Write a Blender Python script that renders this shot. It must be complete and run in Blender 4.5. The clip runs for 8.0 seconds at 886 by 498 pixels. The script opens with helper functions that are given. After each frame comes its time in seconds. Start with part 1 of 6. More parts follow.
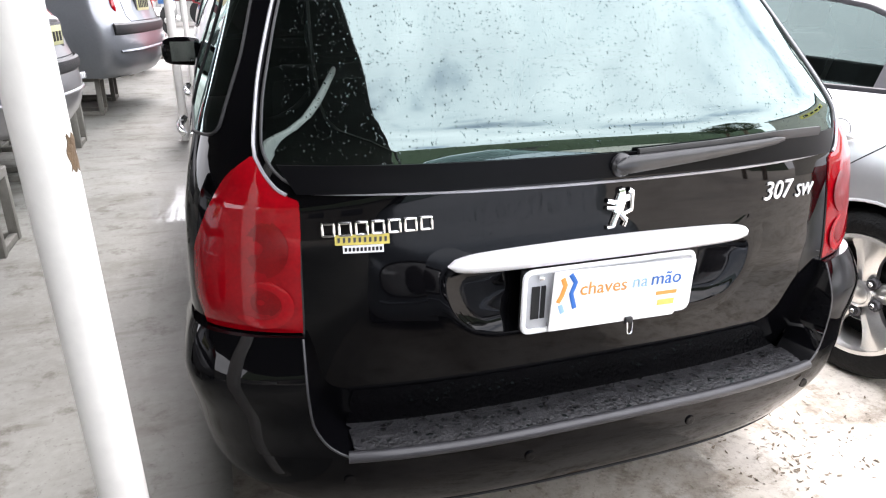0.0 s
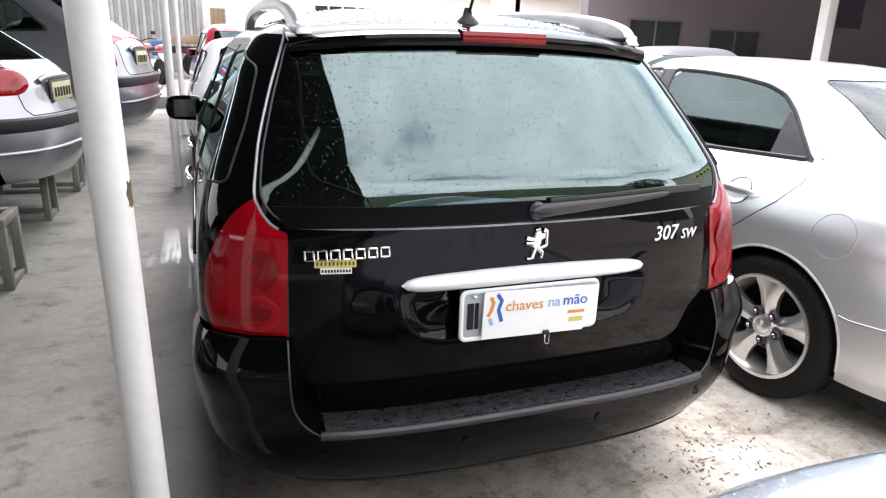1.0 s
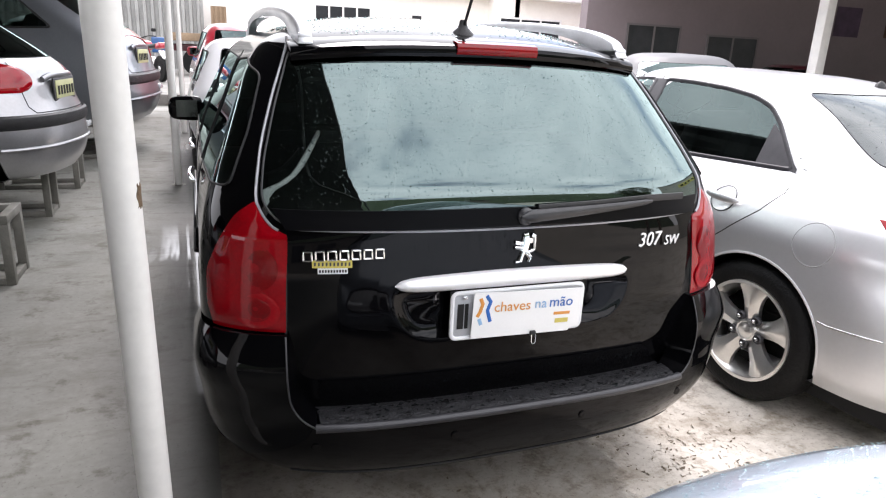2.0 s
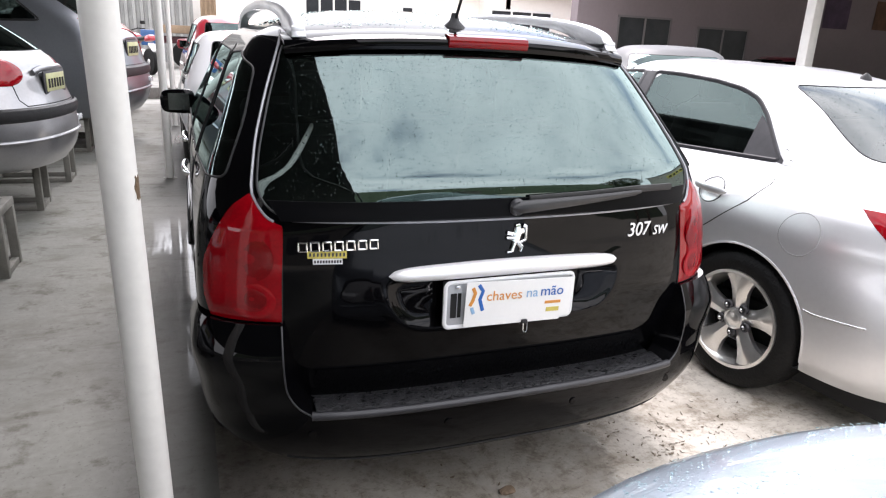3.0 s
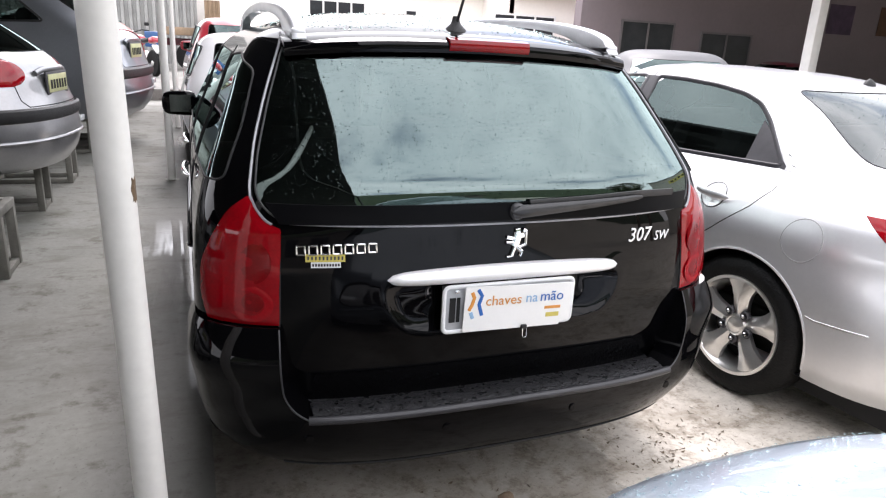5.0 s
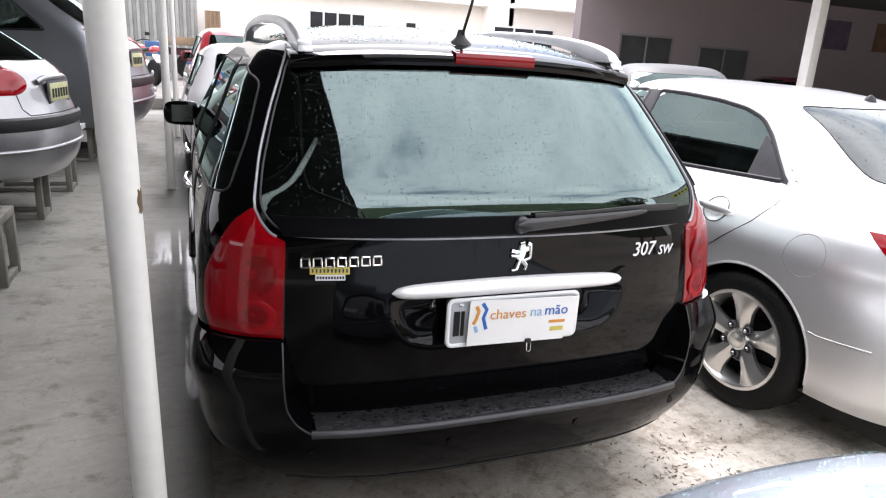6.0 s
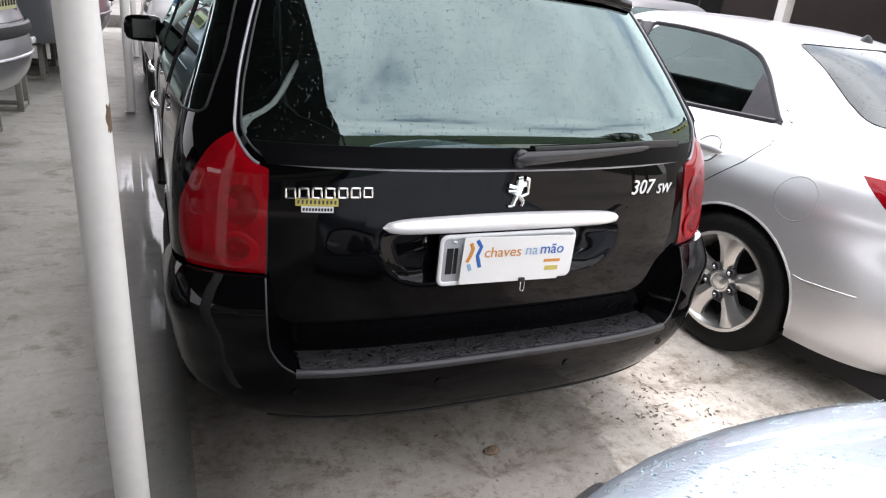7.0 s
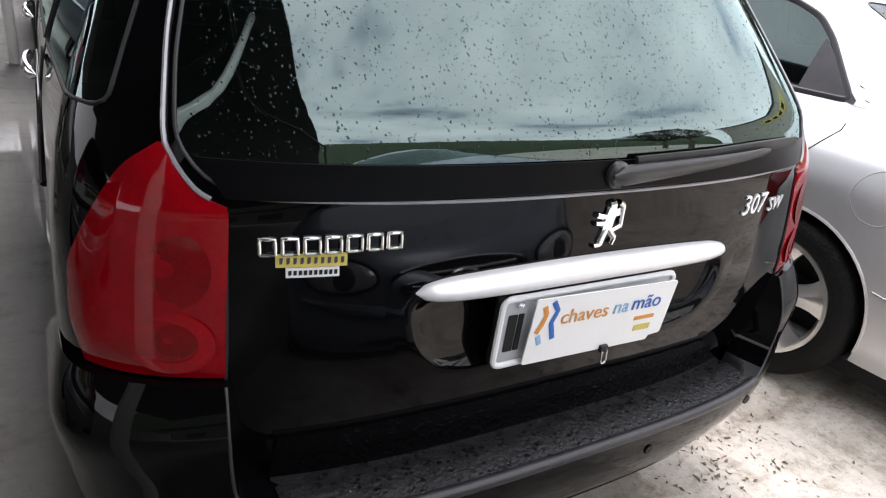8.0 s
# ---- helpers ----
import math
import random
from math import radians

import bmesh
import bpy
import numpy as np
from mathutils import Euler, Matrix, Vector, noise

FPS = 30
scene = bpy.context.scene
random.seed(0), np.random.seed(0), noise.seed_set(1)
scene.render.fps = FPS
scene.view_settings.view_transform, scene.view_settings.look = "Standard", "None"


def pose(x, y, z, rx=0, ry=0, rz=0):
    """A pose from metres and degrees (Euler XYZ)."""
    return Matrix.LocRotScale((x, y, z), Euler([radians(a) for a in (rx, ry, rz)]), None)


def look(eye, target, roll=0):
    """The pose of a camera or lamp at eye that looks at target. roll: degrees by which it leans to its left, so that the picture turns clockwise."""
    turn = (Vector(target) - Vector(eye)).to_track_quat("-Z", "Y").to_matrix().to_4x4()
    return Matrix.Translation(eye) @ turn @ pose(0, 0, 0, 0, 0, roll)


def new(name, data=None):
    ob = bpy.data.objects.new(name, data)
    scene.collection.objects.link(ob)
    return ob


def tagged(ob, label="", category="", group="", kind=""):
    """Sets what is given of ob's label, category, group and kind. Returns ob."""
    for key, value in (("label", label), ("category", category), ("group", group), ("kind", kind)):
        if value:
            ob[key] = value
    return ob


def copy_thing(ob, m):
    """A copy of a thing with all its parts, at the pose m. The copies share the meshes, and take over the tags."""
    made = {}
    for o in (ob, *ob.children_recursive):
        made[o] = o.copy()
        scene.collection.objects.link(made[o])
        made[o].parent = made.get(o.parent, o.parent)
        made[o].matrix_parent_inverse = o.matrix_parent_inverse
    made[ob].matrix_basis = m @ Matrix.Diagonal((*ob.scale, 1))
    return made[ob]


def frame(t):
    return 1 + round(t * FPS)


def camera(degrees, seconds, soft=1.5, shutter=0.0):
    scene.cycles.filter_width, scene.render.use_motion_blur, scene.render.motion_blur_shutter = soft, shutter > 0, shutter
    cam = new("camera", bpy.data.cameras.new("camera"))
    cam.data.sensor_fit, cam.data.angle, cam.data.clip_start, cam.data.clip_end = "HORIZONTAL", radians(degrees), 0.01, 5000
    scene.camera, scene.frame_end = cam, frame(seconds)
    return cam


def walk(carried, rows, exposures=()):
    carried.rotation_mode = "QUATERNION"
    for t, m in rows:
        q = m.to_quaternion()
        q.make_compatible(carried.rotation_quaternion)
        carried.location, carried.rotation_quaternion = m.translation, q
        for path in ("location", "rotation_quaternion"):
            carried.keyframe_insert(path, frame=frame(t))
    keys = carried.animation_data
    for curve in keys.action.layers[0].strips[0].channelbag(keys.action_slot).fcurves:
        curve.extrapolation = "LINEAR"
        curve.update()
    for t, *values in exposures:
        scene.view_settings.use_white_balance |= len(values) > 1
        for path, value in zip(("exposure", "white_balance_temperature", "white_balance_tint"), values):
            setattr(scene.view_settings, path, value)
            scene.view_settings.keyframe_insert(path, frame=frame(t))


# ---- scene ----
cam = camera(67.5, 8.0, soft=1.2)
PATH = [
    (0, (-0.782, -1.05, 1.327), (-0.178, 0.714, 0.604), 0.6),
    (0.2, (-0.806, -1.156, 1.350), (-0.184, 0.631, 0.703), 0.1),
    (0.5, (-0.846, -1.313, 1.374), (-0.186, 0.481, 0.787), -0.4),
    (0.7, (-0.860, -1.387, 1.388), (-0.193, 0.412, 0.825), 0.4),
    (1, (-0.838, -1.449, 1.41), (-0.175, 0.346, 0.829), 1.8),
    (2.5, (-0.863, -1.542, 1.442), (-0.191, 0.249, 0.861), 2.8),
    (3, (-0.867, -1.558, 1.443), (-0.174, 0.22, 0.845), 2.7),
    (3.5, (-0.859, -1.564, 1.442), (-0.126, 0.197, 0.839), 3.2),
    (4, (-0.854, -1.564, 1.442), (-0.134, 0.201, 0.838), 2.9),
    (4.5, (-0.854, -1.555, 1.441), (-0.158, 0.22, 0.837), 2.8),
    (6, (-0.872, -1.534, 1.446), (-0.175, 0.256, 0.888), 3.5),
    (6.5, (-0.891, -1.513, 1.434), (-0.163, 0.242, 0.811), 4.5),
    (6.8, (-0.894, -1.484, 1.421), (-0.134, 0.234, 0.735), 5.0),
    (7, (-0.905, -1.415, 1.406), (-0.122, 0.272, 0.672), 6.0),
    (7.2, (-0.896, -1.303, 1.389), (-0.097, 0.354, 0.603), 5.7),
    (7.5, (-0.86, -1.075, 1.361), (-0.027, 0.553, 0.55), 6.4),
    (7.8, (-0.838, -0.861, 1.349), (0.036, 0.739, 0.528), 7.5),
    (8, (-0.848, -0.694, 1.329), (0.127, 0.836, 0.489), 8.3),
]
walk(cam, [(t, look(eye, target, roll)) for t, eye, target, roll in PATH],
     exposures=[(t, e + 0.33, 6400, 18.2) for t, e in ((0, 1.98), (0.5, 1.68), (1, 1.35), (3, 1.18), (6.5, 1.12), (7.2, 1.08), (8, 0.95))])

# ---- world, sun, exposure ----
world = bpy.data.worlds.new("overcast_sky")
scene.world = world
world.use_nodes = True
wn, wl = world.node_tree.nodes, world.node_tree.links
wn.clear()
w_out = wn.new("ShaderNodeOutputWorld")
w_bg = wn.new("ShaderNodeBackground")
w_sky = wn.new("ShaderNodeTexSky")
w_sky.sky_type, w_sky.sun_disc = "NISHITA", False
w_sky.sun_elevation, w_sky.sun_rotation = radians(50), radians(14)
w_co = wn.new("ShaderNodeTexCoord")
w_map = wn.new("ShaderNodeMapping")
w_map.inputs["Scale"].default_value = (1.0, 1.0, 1.6)
w_map.inputs["Rotation"].default_value = (0.0, 0.0, -0.28)
w_noise = wn.new("ShaderNodeTexNoise")
w_noise.inputs["Scale"].default_value, w_noise.inputs["Detail"].default_value = 2.0, 4.0
w_noise.inputs["Roughness"].default_value = 0.52
w_ramp = wn.new("ShaderNodeValToRGB")
w_ramp.color_ramp.elements[0].position, w_ramp.color_ramp.elements[0].color = 0.30, (0, 0, 0, 1)
w_ramp.color_ramp.elements[1].position, w_ramp.color_ramp.elements[1].color = 0.44, (1, 1, 1, 1)
w_cloud = wn.new("ShaderNodeValToRGB")
w_cloud.color_ramp.elements[0].position, w_cloud.color_ramp.elements[0].color = 0.38, (8.0, 8.5, 8.7, 1)
w_cloud.color_ramp.elements[1].position, w_cloud.color_ramp.elements[1].color = 0.64, (12.4, 12.6, 12.5, 1)
w_mix = wn.new("ShaderNodeMixRGB")
wl.new(w_co.outputs["Generated"], w_map.inputs["Vector"])
wl.new(w_map.outputs[0], w_noise.inputs["Vector"])
wl.new(w_noise.outputs["Fac"], w_ramp.inputs[0])
wl.new(w_noise.outputs["Fac"], w_cloud.inputs[0])
wl.new(w_ramp.outputs[0], w_mix.inputs[0])
wl.new(w_sky.outputs[0], w_mix.inputs[1])
wl.new(w_cloud.outputs[0], w_mix.inputs[2])
wl.new(w_mix.outputs[0], w_bg.inputs["Color"])
w_bg.inputs["Strength"].default_value = 0.12
wl.new(w_bg.outputs[0], w_out.inputs[0])

sun_data = bpy.data.lights.new("sun", "SUN")
sun_data.energy, sun_data.angle, sun_data.color = 1.25, radians(24), (1.0, 0.96, 0.92)
sun = new("sun", sun_data)
sun.matrix_world = look((3.5, 12.0, 14.0), (0, 0, 0))


# ---- materials ----
def mat(name, color, rough=0.5, metal=0.0, coat=0.0, var=0.12, scale=8.0, bump=0.0, bump_scale=60.0, spec=0.5,
        rough_var=0.0, coat_ior=1.5):
    m = bpy.data.materials.new(name)
    m.use_nodes = True
    n, l = m.node_tree.nodes, m.node_tree.links
    b = n["Principled BSDF"]
    b.inputs["Roughness"].default_value, b.inputs["Metallic"].default_value = rough, metal
    b.inputs["Coat Weight"].default_value, b.inputs["Coat Roughness"].default_value = coat, 0.03
    b.inputs["Specular IOR Level"].default_value = spec
    b.inputs["Coat IOR"].default_value = coat_ior
    co = n.new("ShaderNodeTexCoord")
    big = n.new("ShaderNodeTexNoise")
    big.inputs["Scale"].default_value, big.inputs["Detail"].default_value = scale, 5.0
    small = n.new("ShaderNodeTexNoise")
    small.inputs["Scale"].default_value, small.inputs["Detail"].default_value = scale * 14, 3.0
    l.new(co.outputs["Object"], big.inputs["Vector"])
    l.new(co.outputs["Object"], small.inputs["Vector"])
    add = n.new("ShaderNodeMath")
    add.operation = "MULTIPLY_ADD"
    l.new(small.outputs["Fac"], add.inputs[0])
    add.inputs[1].default_value = 0.5
    l.new(big.outputs["Fac"], add.inputs[2])
    ramp = n.new("ShaderNodeValToRGB")
    c = np.array(color[:3])
    ramp.color_ramp.elements[0].position, ramp.color_ramp.elements[1].position = 0.45, 1.05
    ramp.color_ramp.elements[0].color = (*np.clip(c * (1 - var), 0, 1), 1)
    ramp.color_ramp.elements[1].color = (*np.clip(c * (1 + var), 0, 1), 1)
    l.new(add.outputs[0], ramp.inputs[0])
    l.new(ramp.outputs[0], b.inputs["Base Color"])
    if rough_var:
        mr = n.new("ShaderNodeMapRange")
        mr.inputs["From Min"].default_value, mr.inputs["From Max"].default_value = 0.3, 0.7
        mr.inputs["To Min"].default_value, mr.inputs["To Max"].default_value = max(0.02, rough - rough_var), rough + rough_var
        l.new(big.outputs["Fac"], mr.inputs["Value"])
        l.new(mr.outputs[0], b.inputs["Roughness"])
    if bump:
        bn = n.new("ShaderNodeTexNoise")
        bn.inputs["Scale"].default_value, bn.inputs["Detail"].default_value = bump_scale, 4.0
        l.new(co.outputs["Object"], bn.inputs["Vector"])
        bp = n.new("ShaderNodeBump")
        bp.inputs["Strength"].default_value, bp.inputs["Distance"].default_value = bump, 0.01
        l.new(bn.outputs["Fac"], bp.inputs["Height"])
        l.new(bp.outputs[0], b.inputs["Normal"])
    return m


def glass_mat(name, tint, reflect, sheen=(0.74, 0.94, 0.92)):
    """A film-tinted pane: it lets a little light through and mirrors its surroundings."""
    m = bpy.data.materials.new(name)
    m.use_nodes = True
    n, l = m.node_tree.nodes, m.node_tree.links
    n.clear()
    out = n.new("ShaderNodeOutputMaterial")
    tr = n.new("ShaderNodeBsdfTransparent")
    tr.inputs["Color"].default_value = (*tint, 1)
    gl = n.new("ShaderNodeBsdfGlossy")
    gl.inputs["Roughness"].default_value = 0.015
    gl.inputs["Color"].default_value = (*sheen, 1)
    fr = n.new("ShaderNodeFresnel")
    fr.inputs["IOR"].default_value = reflect
    mx = n.new("ShaderNodeMixShader")
    l.new(fr.outputs[0], mx.inputs[0])
    l.new(tr.outputs[0], mx.inputs[1])
    l.new(gl.outputs[0], mx.inputs[2])
    l.new(mx.outputs[0], out.inputs[0])
    return m


M_BLACK = mat("black_car_paint", (0.0015, 0.0015, 0.0019), 0.3, 0.0, 1.0, 0.3, 3.0, spec=0.0, coat_ior=1.275)
M_SILVER = mat("silver_car_paint", (0.65, 0.65, 0.66), 0.38, 0.65, 0.8, 0.04, 4.0)
# silver paint darkened to stand for the shade under the canopy
M_SILVER_DULL = mat("silver_paint_in_canopy_shade", (0.297, 0.297, 0.306), 0.32, 0.7, 0.8, 0.10, 4.0)
# silver body whose blue-grey shade is put into the paint
M_SILVER_SHADE = mat("silver_paint_in_shade", (0.225, 0.237, 0.26), 0.34, 0.6, 0.7, 0.08, 4.0)
M_BLUESILVER = mat("pale_blue_silver_paint", (0.33, 0.375, 0.43), 0.32, 0.6, 0.7, 0.08, 4.0, 0.12, 260.0)
M_WHITE_CAR = mat("white_car_paint", (0.75, 0.75, 0.76), 0.3, 0.0, 1.0, 0.05, 4.0)
M_RED_CAR = mat("red_car_paint", (0.38, 0.015, 0.03), 0.3, 0.0, 1.0, 0.12, 4.0)
M_MAROON = mat("maroon_car_paint", (0.10, 0.01, 0.02), 0.3, 0.0, 1.0, 0.12, 4.0)
M_LAMP = mat("red_lamp_lens", (0.19, 0.0012, 0.004), 0.3, 0.0, 1.0, 0.30, 9.0, spec=0.0, coat_ior=1.42)
M_LAMP_PALE = mat("pale_red_lamp_lens", (0.27, 0.002, 0.006), 0.2, 0.0, 1.0, 0.25, 9.0, spec=0.0, coat_ior=1.42)
M_GREY_CAR = mat("dull_grey_roof_paint", (0.07, 0.07, 0.074), 0.6, 0.0, 0.05, 0.1, 4.0)
M_CHROME = mat("polished_chrome", (0.86, 0.87, 0.88), 0.12, 1.0, 0.0, 0.03, 6.0)
M_SATIN = mat("satin_silver_trim", (0.82, 0.83, 0.84), 0.3, 0.85, 0.4, 0.04, 6.0)
M_PLASTIC = mat("black_grained_plastic", (0.013, 0.013, 0.014), 0.46, 0.0, 0.0, 0.3, 20.0, 0.25, 240.0, spec=0.35)
M_RUBBER = mat("tyre_rubber", (0.005, 0.005, 0.005), 0.55, 0.0, 0.0, 0.3, 12.0, 0.4, 90.0, spec=0.2)
M_SEAL = mat("black_rubber_seal", (0.014, 0.014, 0.015), 0.5, 0.0, 0.0, 0.2, 20.0)
M_SEAM = mat("panel_gap", (0.004, 0.004, 0.005), 0.8, 0.0, 0.0, 0.2, 20.0)
M_GREYSEAL = mat("grey_window_surround", (0.042, 0.04, 0.045), 0.55, 0.0, 0.05, 0.2, 20.0)
M_ALLOY = mat("machined_alloy", (0.78, 0.77, 0.75), 0.28, 0.9, 0.3, 0.1, 10.0)
M_DARK = mat("dark_cavity", (0.004, 0.004, 0.0045), 0.8, 0.0, 0.0, 0.2, 6.0)
M_FABRIC = mat("dark_seat_fabric", (0.05, 0.052, 0.055), 0.9, 0.0, 0.0, 0.2, 30.0)
M_GLASS_REAR = glass_mat("mirror_film_glass", (0.05, 0.06, 0.058), 2.16)
M_GLASS_SEDAN = glass_mat("clear_rear_glass", (0.30, 0.32, 0.32), 1.9, (0.88, 0.93, 0.93))
M_GLASS_SIDE = glass_mat("smoked_side_glass", (0.22, 0.26, 0.25), 1.7)
M_LENS = mat("clear_headlamp_lens", (0.62, 0.64, 0.66), 0.12, 0.3, 1.0, 0.2, 12.0)
M_PLATE = mat("white_plate_paint", (0.72, 0.73, 0.74), 0.4, 0.0, 0.3, 0.05, 20.0)
M_YPLATE = mat("yellowed_plate_paint", (0.42, 0.42, 0.22), 0.45, 0.0, 0.2, 0.15, 20.0)
M_SHEET = mat("white_printed_board", (0.80, 0.80, 0.79), 0.42, 0.0, 0.2, 0.03, 10.0)
M_ORANGE = mat("orange_print", (0.62, 0.26, 0.05), 0.5, 0.0, 0.0, 0.1, 30.0)
M_BLUE = mat("blue_print", (0.02, 0.12, 0.42), 0.5, 0.0, 0.0, 0.1, 30.0)
M_PALEBLUE = mat("pale_blue_print", (0.25, 0.42, 0.62), 0.5, 0.0, 0.0, 0.1, 30.0)
M_YELLOW = mat("yellow_sticker", (0.55, 0.46, 0.10), 0.5, 0.0, 0.1, 0.15, 60.0)
M_POLE = mat("white_pole_paint", (0.64, 0.63, 0.60), 0.45, 0.0, 0.2, 0.08, 3.0, 0.08, 30.0)
M_RUST = mat("rust", (0.10, 0.065, 0.035), 0.85, 0.0, 0.0, 0.4, 40.0, 0.5, 120.0)
M_STAND = mat("grey_painted_steel", (0.17, 0.165, 0.145), 0.6, 0.1, 0.0, 0.25, 12.0, 0.2, 60.0)
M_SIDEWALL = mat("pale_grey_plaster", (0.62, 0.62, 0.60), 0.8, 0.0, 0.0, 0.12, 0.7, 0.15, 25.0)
M_WALL = mat("white_wall_paint", (0.74, 0.71, 0.67), 0.8, 0.0, 0.0, 0.06, 0.7, 0.15, 25.0)
# wall colour darkened to stand for the shade under the showroom roof
M_MAUVE = mat("mauve_wall_in_roof_shade", (0.189, 0.159, 0.171), 0.8, 0.0, 0.0, 0.08, 0.7, 0.15, 25.0)
M_FRAME = mat("white_window_frame", (0.7, 0.7, 0.7), 0.5, 0.0, 0.0, 0.06, 6.0)
# darker copy of the white frame, for windows in that roof's shade
M_DIMFRAME = mat("window_frame_in_roof_shade", (0.13, 0.12, 0.125), 0.6, 0.0, 0.0, 0.06, 6.0)
M_PANE = mat("dark_window_pane", (0.03, 0.032, 0.036), 0.25, 0.0, 0.0, 0.3, 2.0, spec=0.15)
M_FENCE = mat("grey_corrugated_metal", (0.30, 0.30, 0.29), 0.6, 0.2, 0.0, 0.2, 2.0)
M_RUSTFENCE = mat("brown_corrugated_metal", (0.24, 0.17, 0.11), 0.7, 0.2, 0.0, 0.3, 2.0)
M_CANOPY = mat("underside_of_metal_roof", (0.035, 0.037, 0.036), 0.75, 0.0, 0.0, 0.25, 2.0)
M_TRUCKBLUE = mat("blue_truck_paint", (0.015, 0.07, 0.20), 0.5, 0.0, 0.2, 0.2, 4.0)
M_LEAF = mat("dark_foliage", (0.038, 0.058, 0.026), 0.7, 0.0, 0.0, 0.5, 6.0)
M_BARK = mat("bark", (0.12, 0.09, 0.06), 0.9, 0.0, 0.0, 0.3, 10.0, 0.5, 40.0)
M_BEIGE = mat("beige_building_paint", (0.40, 0.38, 0.34), 0.8, 0.0, 0.0, 0.1, 0.6)


def concrete(name, base, wet=None, dark_edge=None, grime=0.0):
    """Worn concrete: trowel clouds, dirt streaks and stains; wet is a band (middle x, half width) with glossy puddles."""
    m = bpy.data.materials.new(name)
    m.use_nodes = True
    n, l = m.node_tree.nodes, m.node_tree.links
    b = n["Principled BSDF"]
    co = n.new("ShaderNodeTexCoord")

    def tex(scale, detail, rough=0.55, stretch=(1, 1, 1)):
        mp = n.new("ShaderNodeMapping")
        mp.inputs["Scale"].default_value = stretch
        t = n.new("ShaderNodeTexNoise")
        t.inputs["Scale"].default_value, t.inputs["Detail"].default_value, t.inputs["Roughness"].default_value = scale, detail, rough
        l.new(co.outputs["Object"], mp.inputs["Vector"])
        l.new(mp.outputs[0], t.inputs["Vector"])
        return t.outputs["Fac"]

    def ramp(sock, p0, p1, c0, c1):
        r = n.new("ShaderNodeValToRGB")
        r.color_ramp.elements[0].position, r.color_ramp.elements[0].color = p0, (*c0, 1)
        r.color_ramp.elements[1].position, r.color_ramp.elements[1].color = p1, (*c1, 1)
        l.new(sock, r.inputs[0])
        return r.outputs[0]

    def mul(a, c, fac=1.0):
        x = n.new("ShaderNodeMixRGB")
        x.blend_type = "MULTIPLY"
        x.inputs[0].default_value = fac
        l.new(a, x.inputs[1])
        l.new(c, x.inputs[2])
        return x.outputs[0]

    base = np.array(base)
    col = ramp(tex(0.9, 6), 0.3, 0.7, base * 0.78, base * 1.12)
    col = mul(col, ramp(tex(26, 5, 0.7), 0.25, 0.75, (0.78, 0.77, 0.75), (1, 1, 1)))
    col = mul(col, ramp(tex(2.2, 4, 0.6, (1.0, 4.0, 1.0)), 0.30, 0.44, (0.62, 0.58, 0.53), (1, 1, 1)), 0.7)
    col = mul(col, ramp(tex(5.0, 7, 0.7), 0.35, 0.45, (0.50, 0.46, 0.41), (1, 1, 1)), 0.8)
    col = mul(col, ramp(tex(1.7, 8, 0.65, (1.0, 1.3, 1.0)), 0.36, 0.50, (0.66, 0.63, 0.58), (1, 1, 1)), 0.8)
    col = mul(col, ramp(tex(70, 3, 0.6), 0.30, 0.38, (0.5, 0.48, 0.45), (1, 1, 1)), 0.6)
    if grime:
        col = mul(col, ramp(tex(9.0, 8, 0.75), 0.36, 0.50, (0.34, 0.29, 0.23), (1, 1, 1)), grime)
        col = mul(col, ramp(tex(38.0, 5, 0.75), 0.33, 0.45, (0.40, 0.36, 0.30), (1, 1, 1)), grime)
    pud = tex(1.5, 5, 0.6, (6.5, 0.6, 1.0))
    rr = ramp(tex(1.1, 4), 0.35, 0.65, (0.62, 0.62, 0.62), (0.85, 0.85, 0.85))

    def math_node(op, a, *rest):
        x = n.new("ShaderNodeMath")
        x.operation = op
        l.new(a, x.inputs[0])
        for k, v in enumerate(rest):
            if isinstance(v, float):
                x.inputs[k + 1].default_value = v
            else:
                l.new(v, x.inputs[k + 1])
        return x.outputs[0]

    if wet:
        sx = n.new("ShaderNodeSeparateXYZ")
        l.new(co.outputs["Object"], sx.inputs[0])
        off = math_node("ABSOLUTE", math_node("SUBTRACT", sx.outputs["X"], wet[0]))
        off = math_node("MULTIPLY_ADD", tex(1.7, 5, 0.6, (1.0, 0.35, 1.0)), 0.32, off)
        band = n.new("ShaderNodeMapRange")
        band.inputs["From Min"].default_value, band.inputs["From Max"].default_value = wet[1] + 0.02, wet[1] + 0.32
        band.inputs["To Min"].default_value, band.inputs["To Max"].default_value = 1.0, 0.0
        l.new(off, band.inputs["Value"])
        damp = band.outputs[0]
        reach = math_node("MINIMUM", math_node("ABSOLUTE", math_node("SUBTRACT", sx.outputs["Y"], 2.5)),
                          math_node("ADD", math_node("ABSOLUTE", math_node("SUBTRACT", sx.outputs["Y"], 8.2)), 0.5))
        pool = n.new("ShaderNodeMapRange")
        pool.inputs["From Min"].default_value, pool.inputs["From Max"].default_value = 0.7, 1.5
        pool.inputs["To Min"].default_value, pool.inputs["To Max"].default_value = 1.0, 0.0
        l.new(reach, pool.inputs["Value"])
        puddle = math_node("MULTIPLY", math_node("MULTIPLY", damp, pool.outputs[0]), ramp(pud, 0.44, 0.52, (0.06, 0.06, 0.06), (1, 1, 1)))
        col = mul(col, ramp(damp, 0.0, 1.0, (1, 1, 1), (0.40, 0.40, 0.40)))
        gloss = n.new("ShaderNodeMixRGB")
        l.new(damp, gloss.inputs[0])
        l.new(rr, gloss.inputs[1])
        gloss.inputs[2].default_value = (0.60, 0.60, 0.60, 1)
